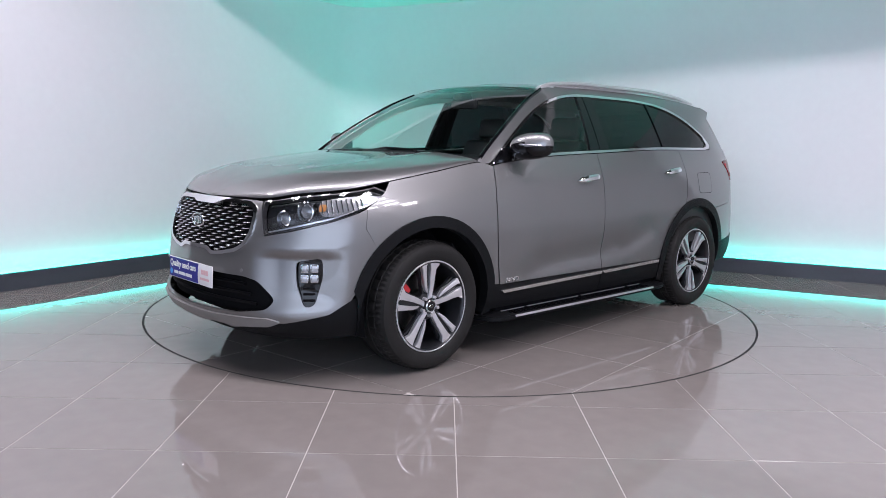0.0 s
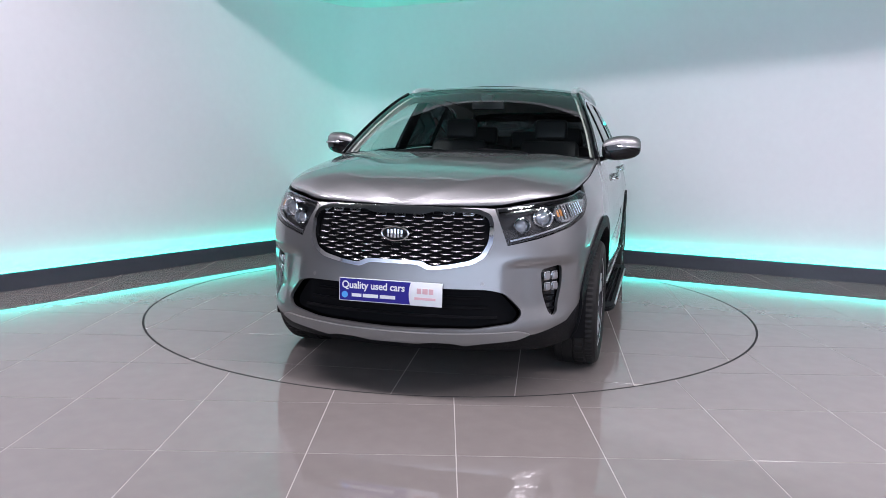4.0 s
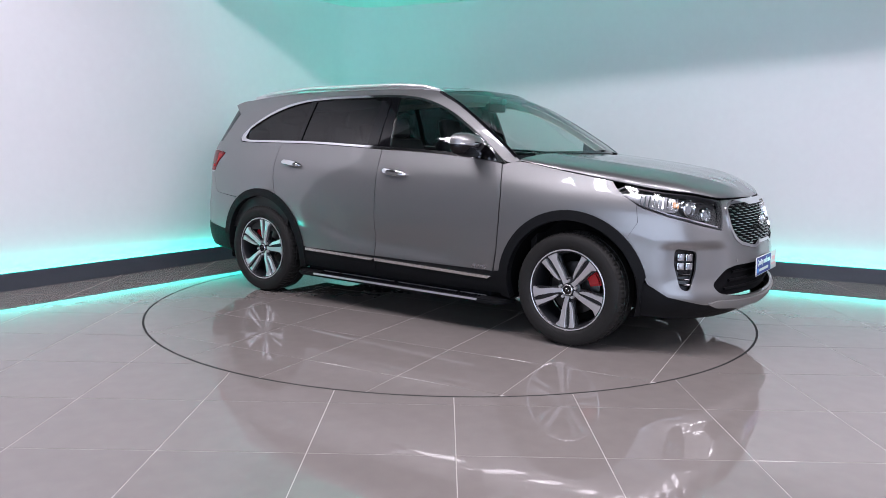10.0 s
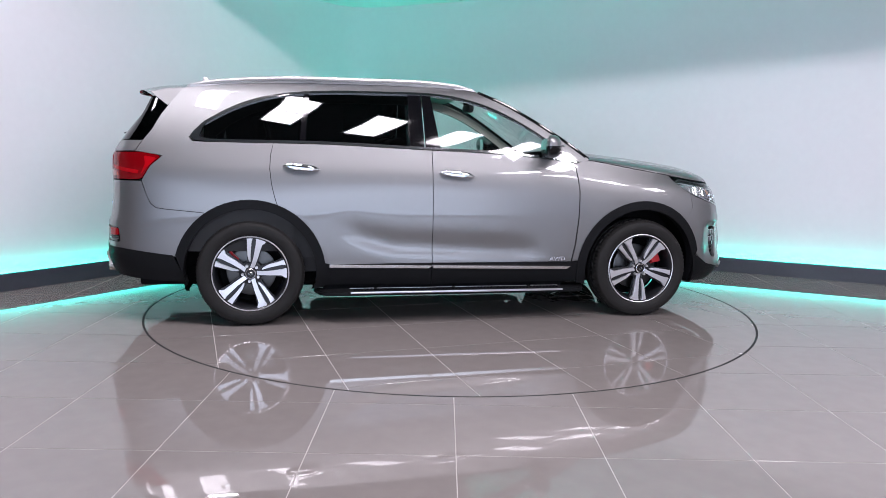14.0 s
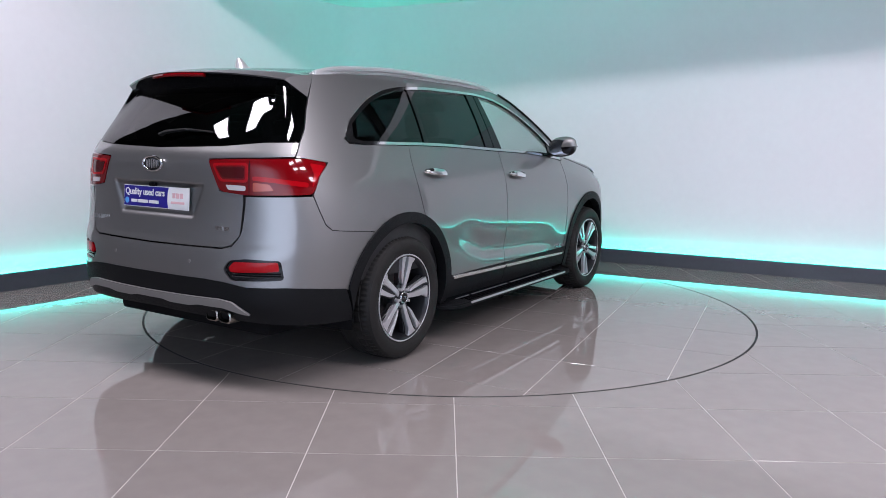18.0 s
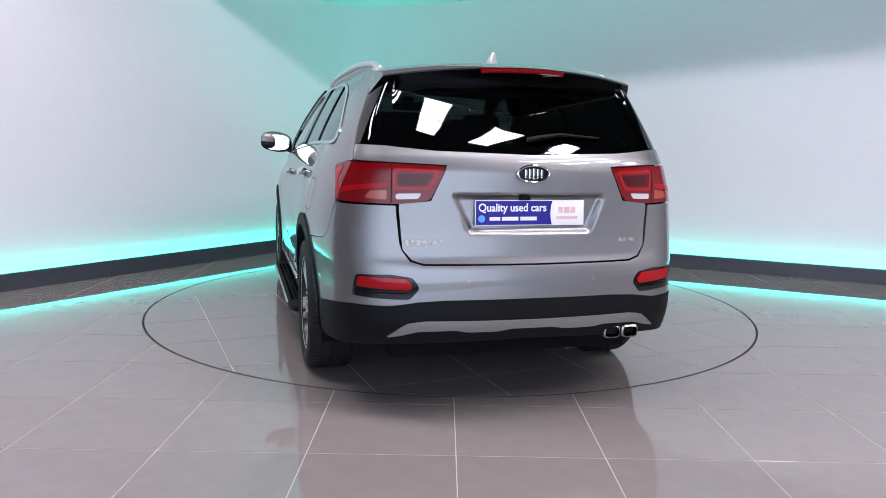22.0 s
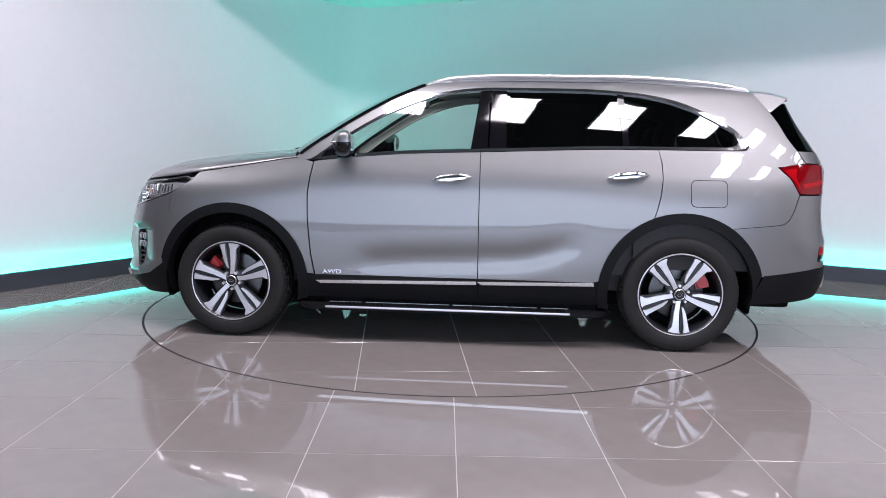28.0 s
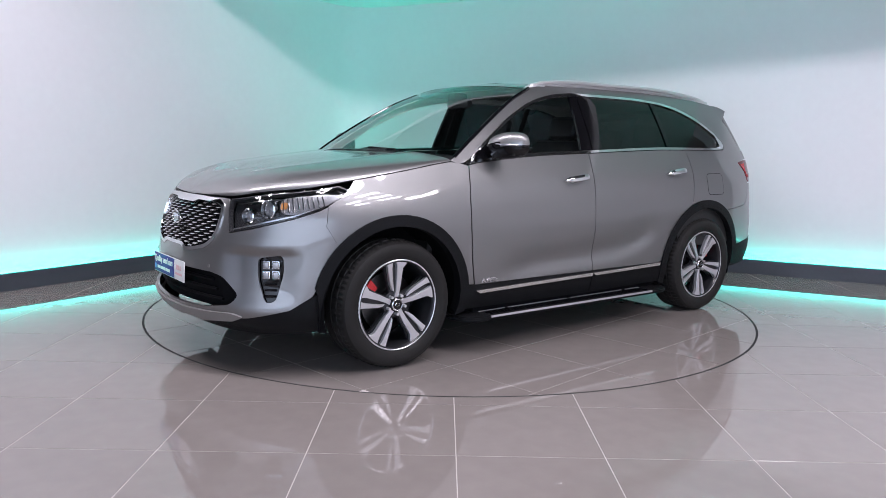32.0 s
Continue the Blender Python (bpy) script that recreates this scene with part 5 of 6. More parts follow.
    add_tube(bm, [p0 + Vector((0, 0.02, 0)), p0 + Vector((-0.012, -0.03, 0.012)), skin(2 * UR - ur(0.16), 1.282) + Vector((-0.018, 0, 0)), skin(2 * UR - ur(0.37), 1.270) + Vector((-0.012, 0, 0))], [0.016, 0.015, 0.011, 0.006], 8, 0.7)
    part("rear_wiper", bm, M_PLASTIC, car, loc=OFF, label="black rear wiper")
    bm = bmesh.new()
    add_box(bm, skin(UR, 0.995) + Vector((-0.008, 0.03, 0)), (0.02, 0.05, 0.018), 0.005)
    part("camera_pod", bm, M_BLACK, car, loc=OFF)
    for y in (-0.30, 0.30):
        p, n = skin(ur(abs(y)), 0.628), skin_normal(skin, ur(abs(y)), 0.628)
        if y < 0:
            p.y, n.y = -p.y, -n.y
        bm = bmesh.new()
        add_cyl(bm, p - n * 0.004, p + n * 0.002, 0.010, 0.009, 16)
        part("parking_sensor", bm, M_SKID, car, loc=OFF)


build_nose()
build_tail()


# ---------------- wheels ----------------
def wheel_part():
    """A wheel standing at the origin, its outer face towards +y."""
    bm = bmesh.new()
    R = 0.2475
    add_revolve(bm, [(R + 0.006, -0.004), (R + 0.005, 0.003), (R - 0.004, 0.004), (R - 0.012, -0.004), (R - 0.016, -0.02), (R - 0.022, -0.06), (R - 0.03, -0.17), (R - 0.02, -0.20), (R + 0.004, -0.21)], 64)
    bmesh.ops.recalc_face_normals(bm, faces=bm.faces[:])
    bmesh.ops.reverse_faces(bm, faces=bm.faces[:])
    wheel = part("wheel", bm, M_ALLOY_DARK, None, "twin-spoke alloy wheel with black tyre")
    # bright rim edge
    bm = bmesh.new()
    add_revolve(bm, [(R + 0.006, -0.004), (R + 0.005, 0.004), (R + 0.001, 0.0055), (R - 0.004, 0.003), (R - 0.006, -0.004)], 72, True)
    bmesh.ops.recalc_face_normals(bm, faces=bm.faces[:])
    part("rim_edge", bm, M_ALLOY, wheel, "machined bright rim edge")
    # tyre with shoulder blocks
    bm = bmesh.new()
    prof = [(R + 0.003, -0.005), (R + 0.010, 0.004), (R + 0.030, 0.013), (R + 0.055, 0.0165), (R + 0.075, 0.014), (R + 0.090, 0.006), (R + 0.099, -0.006), (HR - 0.004, -0.018), (HR - 0.002, -0.045), (HR - 0.0065, -0.047), (HR - 0.0065, -0.055), (HR, -0.057), (HR, -0.103), (HR - 0.0065, -0.105), (HR - 0.0065, -0.113), (HR, -0.115), (HR - 0.002, -0.168), (HR - 0.0065, -0.170), (HR - 0.0065, -0.178), (HR - 0.004, -0.205), (R + 0.09, -0.222), (R + 0.05, -0.232), (R + 0.003, -0.215)]
    seg = 150
    rings = add_revolve(bm, prof, seg)
    for ri in (6, 7, 8, 17, 18):
        for k in range(seg):
            if k % 2 == 0:
                v = rings[ri][k]
                f = 1 - 0.0055 / math.hypot(v.co.x, v.co.z)
                v.co.x, v.co.z = v.co.x * f, v.co.z * f
    for ri in (11, 12):
        for k in range(seg):
            if k % 4 == 0:
                v = rings[ri][k]
                f = 1 - 0.007 / math.hypot(v.co.x, v.co.z)
                v.co.x, v.co.z = v.co.x * f, v.co.z * f
    # the tyre is a little flat where it stands
    for v in bm.verts:
        v.co.z = max(v.co.z, -HZ)
    bmesh.ops.recalc_face_normals(bm, faces=bm.faces[:])
    part("tyre", bm, M_TYRE, wheel, "black rubber tyre with a blocky tread", angle=28)
    # five twin spokes
    def ring_y(r):
        return -0.018 + 0.016 * min(1, max(0, r - 0.04) / 0.19) ** 0.8
    BLADES = ([(0.040, 0.010, -0.018), (0.07, 0.003, -0.024), (0.12, -0.003, -0.034), (0.17, -0.0045, -0.041), (0.205, -0.0055, -0.047), (0.228, -0.003, -0.066), (0.2475, 0.008, -0.078)],
              [(0.076, 0.0125, 0.0165), (0.085, 0.0135, 0.025), (0.12, 0.0185, 0.0385), (0.17, 0.0225, 0.0465), (0.205, 0.0245, 0.051), (0.228, 0.0225, 0.0555), (0.2475, 0.010, 0.064)])
    for k in range(5):
        rot = Matrix.Rotation(2 * math.pi * k / 5, 4, "Y")
        # each pair: a broad blade that flares into the rim, and a slim one
        for st in BLADES:
            s = 1
            bm = bmesh.new()
            top = [(bm.verts.new((a * s, ring_y(r), r)), bm.verts.new((b * s, ring_y(r) - 0.001, math.sqrt(max(r * r - (b * b if r > 0.2 else 0), 0))))) for r, a, b in st]
            low = [(bm.verts.new((a * s * 0.98, ring_y(r) - 0.022, r)), bm.verts.new((b * s * 0.97, ring_y(r) - 0.026, math.sqrt(max(r * r - (b * b if r > 0.2 else 0), 0))))) for r, a, b in st]
            for i in range(len(st) - 1):
                for q in ((top[i][0], top[i][1], top[i + 1][1], top[i + 1][0]), (low[i][0], low[i + 1][0], low[i + 1][1], low[i][1]), (top[i][0], top[i + 1][0], low[i + 1][0], low[i][0]), (top[i][1], low[i][1], low[i + 1][1], top[i + 1][1])):
                    bm.faces.new(q)
            bmesh.ops.recalc_face_normals(bm, faces=bm.faces[:])
            es = [e for e in bm.edges if len(e.link_faces) == 2 and e.calc_face_angle(0) > 0.8 and min(v.co.y for v in e.verts) > -0.021]
            bmesh.ops.bevel(bm, geom=es, offset=0.0025, segments=2, affect="EDGES")
            bmesh.ops.transform(bm, matrix=rot, verts=bm.verts[:])
            sp = part("spoke", bm, M_ALLOY, wheel, "machined bright spoke")
        # dark web between the twin spokes, and dark flanks behind them
        bm = bmesh.new()
        add_prism(bm, [(0.0, 0.07), (0.013, 0.07), (0.022, 0.12), (0.028, 0.238), (-0.010, 0.238), (-0.007, 0.12)], -0.040, -0.024, "y")
        bmesh.ops.transform(bm, matrix=rot, verts=bm.verts[:])
        part("web", bm, M_ALLOY_DARK, wheel, "dark grey web between spokes")
        bm = bmesh.new()
        add_prism(bm, [(-0.030, 0.04), (0.030, 0.04), (0.046, 0.15), (0.07, 0.230), (-0.07, 0.230), (-0.046, 0.15)], -0.062, -0.036, "y")
        bmesh.ops.transform(bm, matrix=rot, verts=bm.verts[:])
        part("spoke_flank", bm, M_ALLOY_DARK, wheel)
        bm = bmesh.new()
        a = 2 * math.pi * (k + 0.5) / 5
        add_cyl(bm, (0.054 * math.sin(a), -0.034, 0.054 * math.cos(a)), (0.054 * math.sin(a), -0.004, 0.054 * math.cos(a)), 0.0105, 0.0085, 8)
        part("wheel_nut", bm, M_SATIN, wheel)
    bm = bmesh.new()
    add_revolve(bm, [(0.078, -0.06), (0.076, -0.034), (0.070, -0.030), (0.042, -0.028), (0.036, -0.012)], 40)
    bmesh.ops.recalc_face_normals(bm, faces=bm.faces[:])
    part("hub", bm, M_ALLOY_DARK, wheel)
    bm = bmesh.new()
    add_revolve(bm, [(0.0345, -0.02), (0.0345, -0.006), (0.031, -0.003), (0.0285, -0.004), (0.0275, -0.006)], 32)
    bmesh.ops.recalc_face_normals(bm, faces=bm.faces[:])
    part("cap_ring", bm, M_GRILLE, wheel)
    bm = bmesh.new()
    add_cyl(bm, (0, -0.015, 0), (0, -0.0055, 0), 0.028, 0.028, 32)
    cap = [(0.014 * math.cos(2 * math.pi * k / 20), -0.0045, 0.008 * math.sin(2 * math.pi * k / 20)) for k in range(20)]
    part("hub_cap", bm, M_GLOSSBLACK, wheel, "black hub cap")
    bm = bmesh.new()
    add_tube(bm, cap, 0.0014, 5, closed=True)
    part("cap_mark", bm, M_CHROME, wheel)
    bm = bmesh.new()
    add_revolve(bm, [(0.05, -0.115), (0.155, -0.115), (0.165, -0.118), (0.165, -0.137), (0.05, -0.137)], 48, True)
    bmesh.ops.recalc_face_normals(bm, faces=bm.faces[:])
    part("brake_disc", bm, M_DISC, wheel, "steel brake disc")
    bm = bmesh.new()
    add_revolve(bm, [(0.001, -0.10), (0.075, -0.10), (0.08, -0.115)], 32)
    bmesh.ops.recalc_face_normals(bm, faces=bm.faces[:])
    part("disc_bell", bm, M_STEEL, wheel)
    bm = bmesh.new()
    add_cyl(bm, (0, -0.205, 0), (0, -0.2, 0), 0.22, 0.22, 40)
    part("inner_shield", bm, M_BLACK, wheel)
    return wheel


def caliper(parent, forward):
    """The red brake caliper, towards the car's front or rear of the axle."""
    bm = bmesh.new()
    pts = [(r * math.cos(radians(a)) * forward, r * math.sin(radians(a))) for r, a in [(0.195, t) for t in range(12, 52, 6)]] + [(r * math.cos(radians(a)) * forward, r * math.sin(radians(a))) for r, a in [(0.118, t) for t in range(48, 8, -6)]]
    add_prism(bm, pts, -0.15, -0.075, "y")
    bmesh.ops.bevel(bm, geom=[e for e in bm.edges if min(v.co.y for v in e.verts) > -0.08], offset=0.01, segments=3, affect="EDGES")
    return part("brake_caliper", bm, M_RED, parent, "red brake caliper")


def build_wheels():
    first = wheel_part()
    for n, (x, s, turn, yo) in enumerate(((HX, 1, 3, 0.922), (-HX, 1, 39, 0.926), (HX, -1, -36, 0.922), (-HX, -1, -9, 0.926))):
        m = Matrix.Translation((x + OFF.x, s * yo + OFF.y, HZ)) @ Matrix.Rotation(0 if s > 0 else math.pi, 4, "Z")
        w = first if n == 0 else copy_thing(first, m)
        w.matrix_basis = m
        w.parent = car
        for c in w.children:      # the tyre stays flat side down while the rim's spokes stand at their own turn
            if not c.name.startswith("tyre"):
                c.matrix_basis = Matrix.Rotation(radians(turn), 4, "Y")
    for w in [o for o in car.children if o.name.startswith("wheel")]:
        fx = 1 if w.location.x > 0 else -1
        left = w.location.y > 0
        caliper(w, fx * (1 if left else -1))
    # wheel housings
    for x in (HX, -HX):
        for s in (1, -1):
            bm = bmesh.new()
            rows = []
            for y, r in ((0.885, ARCH_IN + 0.004), (0.80, 0.45), (0.60, 0.45), (0.60, 0.05)):
                rows.append([(x + r * math.cos(radians(a)), y * s, max(0.24, HZ + r * math.sin(radians(a)))) for a in range(-25, 206, 10)])
            part("wheel_housing", grid_mesh(rows), M_BLACK, car, loc=OFF)


# ---------------- cabin and underside ----------------
def build_cabin():
    bm = bmesh.new()
    add_box(bm, (-0.05, 0, 0.30), (4.2, 1.22, 0.14), 0.03)
    add_box(bm, (-0.05, 0, 0.285), (1.72, 1.72, 0.17), 0.03)
    add_box(bm, (-0.05, 0, 0.24), (3.2, 0.9, 0.12), 0.03)
    part("underside", bm, M_BLACK, car, loc=OFF)
    bm = bmesh.new()
    for y in (-0.83, 0.83):
        add_box(bm, (-0.15, y * 0.985, 0.74), (2.0, 0.03, 0.78), 0.01)
    add_box(bm, (1.04, 0, 0.72), (0.04, 1.45, 0.78))
    add_box(bm, (-0.52, 0, 0.42), (3.1, 1.18, 0.04))
    part("cabin_tub", bm, M_DASH, car, loc=OFF)
    bm = bmesh.new()
    add_box(bm, (1.55, 0, 0.62), (0.95, 1.15, 0.5), 0.05)
    part("engine_block", bm, M_BLACK, car, loc=OFF)
    # inner linings: sides of the boot, roof lining, pillars
    for mir in (False, True):
        loop = [(-1.10, 0.50), (-1.10, 1.20), (-1.70, 1.215), (-1.78, 1.25), (ux(-2.06), 1.24), (ux(-2.06), 0.50)]
        part("boot_lining", sheet("boot_lining", lifted(-0.035), [loop], 0.08, 0.0, mirror=mir), M_DASH, car, loc=OFF)
        outer = smooth_line(lambda x: rl(x) - 0.012, 0.14, -1.83, 20) + [(-1.93, 1.44), (-2.05, 1.25), (-1.80, 1.24), (-1.795, 1.27)] + smooth_line(lambda x: wh(x) + 0.002, -1.745, 0.82, 30) + [(0.90, 1.14)] + smooth_line(lambda x: pl(x) - 0.012, 0.90, 0.20, 10)
        part("pillar_lining", sheet("pillar_lining", lifted(-0.03), [outer], 0.06, 0.012, mirror=mir), M_TRIM, car, "grey pillar lining", loc=OFF)
        card = [(0.86, 0.45), (0.86, 1.09)] + smooth_line(lambda x: wl(x) - 0.01, 0.80, -1.10, 12) + [(-1.10, 0.45)]
        part("door_card", sheet("door_card", lifted(-0.06), [card], 0.08, 0.0, mirror=mir), M_DASH, car, loc=OFF)
    rows = []
    for k in range(20):
        x = 0.16 - 2.1 * k / 19
        p = skin(x, rl(x))
        rows.append([(p.x + (0.09 * max(0, 1 - k / 4)) * (1 - abs(s) ** 2.2), p.y * s * 0.97, p.z - 0.035 + 0.03 * (1 - s * s)) for s in [j / 8 for j in range(-8, 9)]])
    part("roof_lining", shell("roof_lining", rows, True), M_TRIM, car, loc=OFF)
    # dashboard
    bm = bmesh.new()
    rows = []
    for s in [k / 10 for k in range(-10, 11)]:
        y = 0.76 * s
        hump = 0.035 * math.exp(-((y + 0.37) / 0.2) ** 2)
        f = 0.10 * (1 - s * s)
        rows.append([(0.96 + f, y, 1.125), (0.82 + f, y, 1.128 + hump * 0.5), (0.62 + f * 0.6, y, 1.105 + hump), (0.52 + f * 0.5, y, 1.07 + hump), (0.50 + f * 0.5, y, 0.95), (0.60, y, 0.72), (0.78, y, 0.50)])
    part("dashboard", shell("dashboard", rows), M_DASH, car, loc=OFF, label="black dashboard")
    bm = bmesh.new()
    add_box(bm, (0.40, 0, 0.72), (0.85, 0.22, 0.34), 0.04)
    part("centre_console", bm, M_DASH, car, loc=OFF)
    # steering wheel on the right-hand side
    c, ax = Vector((0.40, -0.38, 0.985)), Vector((-0.90, 0, 0.42)).normalized()
    rot = ax.to_track_quat("Z", "Y").to_matrix().to_4x4()
    bm = bmesh.new()
    add_tube(bm, [(0.185 * math.cos(2 * math.pi * k / 36), 0.185 * math.sin(2 * math.pi * k / 36), 0) for k in range(36)], 0.015, 8, closed=True)
    for a in (0, 180, 270):
        add_cyl(bm, (0, 0, -0.02), (0.18 * math.cos(radians(a)), 0.18 * math.sin(radians(a)), 0), 0.02, 0.013, 8)
    add_cyl(bm, (0, 0, -0.05), (0, 0, 0.005), 0.07, 0.06, 20)
    bmesh.ops.transform(bm, matrix=Matrix.Translation(c) @ rot, verts=bm.verts[:])
    part("steering_wheel", bm, M_SEAT, car, loc=OFF, label="black leather steering wheel")

    def seat(x, y, w=0.50, back_h=0.60):
        bm = bmesh.new()
        add_box(bm, (x + 0.05, y, 0.66), (0.52, w, 0.16), 0.06, Matrix.Rotation(radians(-6), 4, "Y"), 3)
        s = part("seat", bm, M_SEAT, car, "black leather seat", loc=OFF)
        bm = bmesh.new()
        add_box(bm, (0, 0, back_h / 2), (0.13, w, back_h), 0.055, None, 3)
        for v in bm.verts:
            v.co.y *= 1 - 0.22 * max(0, (v.co.z - 0.3) / back_h)
        bmesh.ops.transform(bm, matrix=Matrix.Translation((x - 0.20, y, 0.70)) @ Matrix.Rotation(radians(-20), 4, "Y"), verts=bm.verts[:])
        part("backrest", bm, M_SEAT, s)
        bm = bmesh.new()
        add_box(bm, (0, 0, 0), (0.085, 0.26, 0.17), 0.045, None, 3)
        bmesh.ops.transform(bm, matrix=Matrix.Translation((x - 0.20 - math.sin(radians(20)) * (back_h + 0.10), y, 0.70 + math.cos(radians(20)) * (back_h + 0.10))) @ Matrix.Rotation(radians(-14), 4, "Y"), verts=bm.verts[:])
        h = part("headrest", bm, M_SEAT, s)
        bm = bmesh.new()
        for dy in (-0.06, 0.06):
            p = Vector((x - 0.20 - math.sin(radians(20)) * (back_h - 0.05), y + dy, 0.70 + math.cos(radians(20)) * (back_h - 0.05)))
            add_cyl(bm, p, p + Vector((-0.05, 0, 0.14)), 0.006, 0.006, 8)
        part("headrest_post", bm, M_CHROME, s)
    for y in (-0.37, 0.37):
        seat(0.02, y)
        seat(-0.92, y * 1.05, 0.54, 0.56)
    seat(-0.92, 0, 0.26, 0.52)
    for y in (-0.34, 0.34):
        seat(-1.68, y, 0.46, 0.48)
    # rear-view mirror and sensor pod behind the windscreen
    bm = bmesh.new()
    add_box(bm, (0.27, 0, 1.515), (0.05, 0.24, 0.065), 0.022)
    add_box(bm, (0.29, 0, 1.565), (0.12, 0.09, 0.05), 0.02)
    part("inside_mirror", bm, M_DASH, car, loc=OFF, label="black inside mirror and sensor pod")


# ---------------- fittings ----------------
def build_fittings():
    for s in (1, -1):
        # outside mirrors
        rows = []
        for j in range(15):
            a = math.pi * j / 14
            rad, yy = math.sin(a), 0.972 - 0.122 * math.cos(a)
            k = math.sin(a) ** 0.55
            row = []
            for i in range(25):
                t = 2 * math.pi * i / 24
                cx, cz = math.cos(t), math.sin(t)
                x = 0.655 - 0.03 * (yy - 0.965) / 0.11 + k * (0.072 if cx > 0 else 0.040) * (abs(cx) ** 0.8) * (1 if cx > 0 else -1)
                z = 1.222 + 0.010 * (yy - 0.965) / 0.11 + k * (0.084 if cz > 0 else 0.074) * (abs(cz) ** 0.8) * (1 if cz > 0 else -1)
                row.append((x, s * yy, z))
            rows.append(row)
        bm = grid_mesh(rows)
        bmesh.ops.recalc_face_normals(bm, faces=bm.faces[:])
        bm.faces.ensure_lookup_table()
        up, dn = bm, bm.copy()
        bmesh.ops.delete(up, geom=[f for f in up.faces if f.calc_center_median().z < 1.236], context="FACES")
        bmesh.ops.delete(dn, geom=[f for f in dn.faces if f.calc_center_median().z >= 1.236], context="FACES")
        mir = part("side_mirror", up, M_PAINT, car, "silver door mirror with a black lower half", loc=OFF)
        part("lower_shell", dn, M_GLOSSBLACK, mir, "gloss black lower shell")
        bm = bmesh.new()
        add_tube(bm, [(0.655 + 0.072 * math.sin(a) ** 0.5 + 0.002, s * (0.972 - 0.110 * math.cos(a)), 1.236 + 0.004 * math.cos(a)) for a in [math.pi * (0.30 + 0.66 * k / 12) for k in range(13)]], 0.006, 6)
        part("indicator", bm, M_CLEARLENS, mir, "clear indicator strip")
        bm = bmesh.new()
        add_tube(bm, [(0.67, s * 0.80, 1.150), (0.665, s * 0.85, 1.155), (0.66, s * 0.91, 1.178)], [0.030, 0.028, 0.030], 10, 0.6)
        part("mirror_foot", bm, M_GLOSSBLACK, mir)
        bm = bmesh.new()
        oval = [(0.617, s * (0.968 + 0.094 * abs(math.cos(a)) ** 0.7 * (1 if math.cos(a) > 0 else -1)), 1.222 + 0.060 * abs(math.sin(a)) ** 0.7 * (1 if math.sin(a) > 0 else -1)) for a in [2 * math.pi * k / 32 for k in range(32)]]
        vs = [bm.verts.new(p) for p in oval]
        vb = [bm.verts.new((p[0] - 0.006, p[1], p[2])) for p in oval]
        bm.faces.new(vs), bm.faces.new(vb[::-1])
        for k in range(32):
            bm.faces.new((vs[k], vs[(k + 1) % 32], vb[(k + 1) % 32], vb[k]))
        bmesh.ops.recalc_face_normals(bm, faces=bm.faces[:])
        part("mirror_glass", bm, M_CHROME, mir, "mirror glass")
        # door handles; each cup is a flat oval whose darker tone paints its shade
        for cx, z in ((0.003, 1.021), (-1.051, 1.054)):
            prof = []
            bm = bmesh.new()
            rings = []
            for k in range(17):
                t = -1 + k / 8
                x = cx + 0.122 * t
                hgt = 0.0205 * (1 - abs(t) ** 3.0) ** 0.6 + 0.002
                lift = 0.030 * (1 - abs(t) ** 4) + 0.004
                p, n = skin(x, z - 0.012 * t), skin_normal(skin, x, z)
                p.y, n.y = p.y * s, n.y * s
                c = p + n * lift
                up = Vector((0, 0, 1)) - n * n.z
                rings.append([bm.verts.new(c + up.normalized() * hgt * math.cos(a) + n * 0.011 * math.sin(a)) for a in [2 * math.pi * j / 10 for j in range(10)]])
            for i in range(16):
                for j in range(10):
                    bm.faces.new((rings[i][j], rings[i][(j + 1) % 10], rings[i + 1][(j + 1) % 10], rings[i + 1][j]))
            bm.faces.new(rings[0]), bm.faces.new(rings[-1])
            bmesh.ops.recalc_face_normals(bm, faces=bm.faces[:])
            h = part("door_handle", bm, M_CHROME, car, "chrome pull door handle", loc=OFF)
            cup = [(cx + 0.004 + 0.066 * math.cos(a), z - 0.006 + 0.030 * math.sin(a)) for a in [2 * math.pi * k / 28 for k in range(28)]]
            part("handle_cup", sheet("handle_cup", lifted(0.0012), [cup], 0.02, 0.0, mirror=s < 0), M_CUP_SHADE, h, "flat darker oval painted as the handle cup's shade")
        # roof rails
        rail = curve([-1.80, -1.70, -1.55, -0.98, -0.33, 0.03, 0.13, 0.20], [1.585, 1.612, 1.634, 1.664, 1.664, 1.645, 1.622, 1.598])
        bm = bmesh.new()
        xs = [-1.80 + 2.0 * k / 40 for k in range(41)]
        add_tube(bm, [(x, s * (0.608 - 0.015 * ((x + 0.8) ** 2)), rail(x)) for x in xs], [0.012 if k in (0, 40) else 0.019 for k in range(41)], 10, 0.8)
        rr = part("roof_rail", bm, M_SATIN, car, "satin silver roof rail", loc=OFF)
        for x in (-1.72, 0.10):
            bm = bmesh.new()
            add_box(bm, (x, s * 0.600, rail(x) - 0.022), (0.14, 0.030, 0.045), 0.012)
            part("rail_foot", bm, M_SATIN, rr)
        bm = bmesh.new()
        add_tube(bm, [(x, s * 0.597, rail(x) - 0.022) for x in xs[3:-3]], 0.010, 6)
        part("rail_web", bm, M_SATIN, rr)
        # side steps
        bm = bmesh.new()
        pts = rounded([(-0.985, 0.80), (0.985, 0.80), (0.93, 0.955), (0.86, 0.985), (-0.86, 0.985), (-0.93, 0.955)], 0.04, 4)
        add_prism(bm, [(p, q * s) for p, q in pts], 0.203, 0.232)
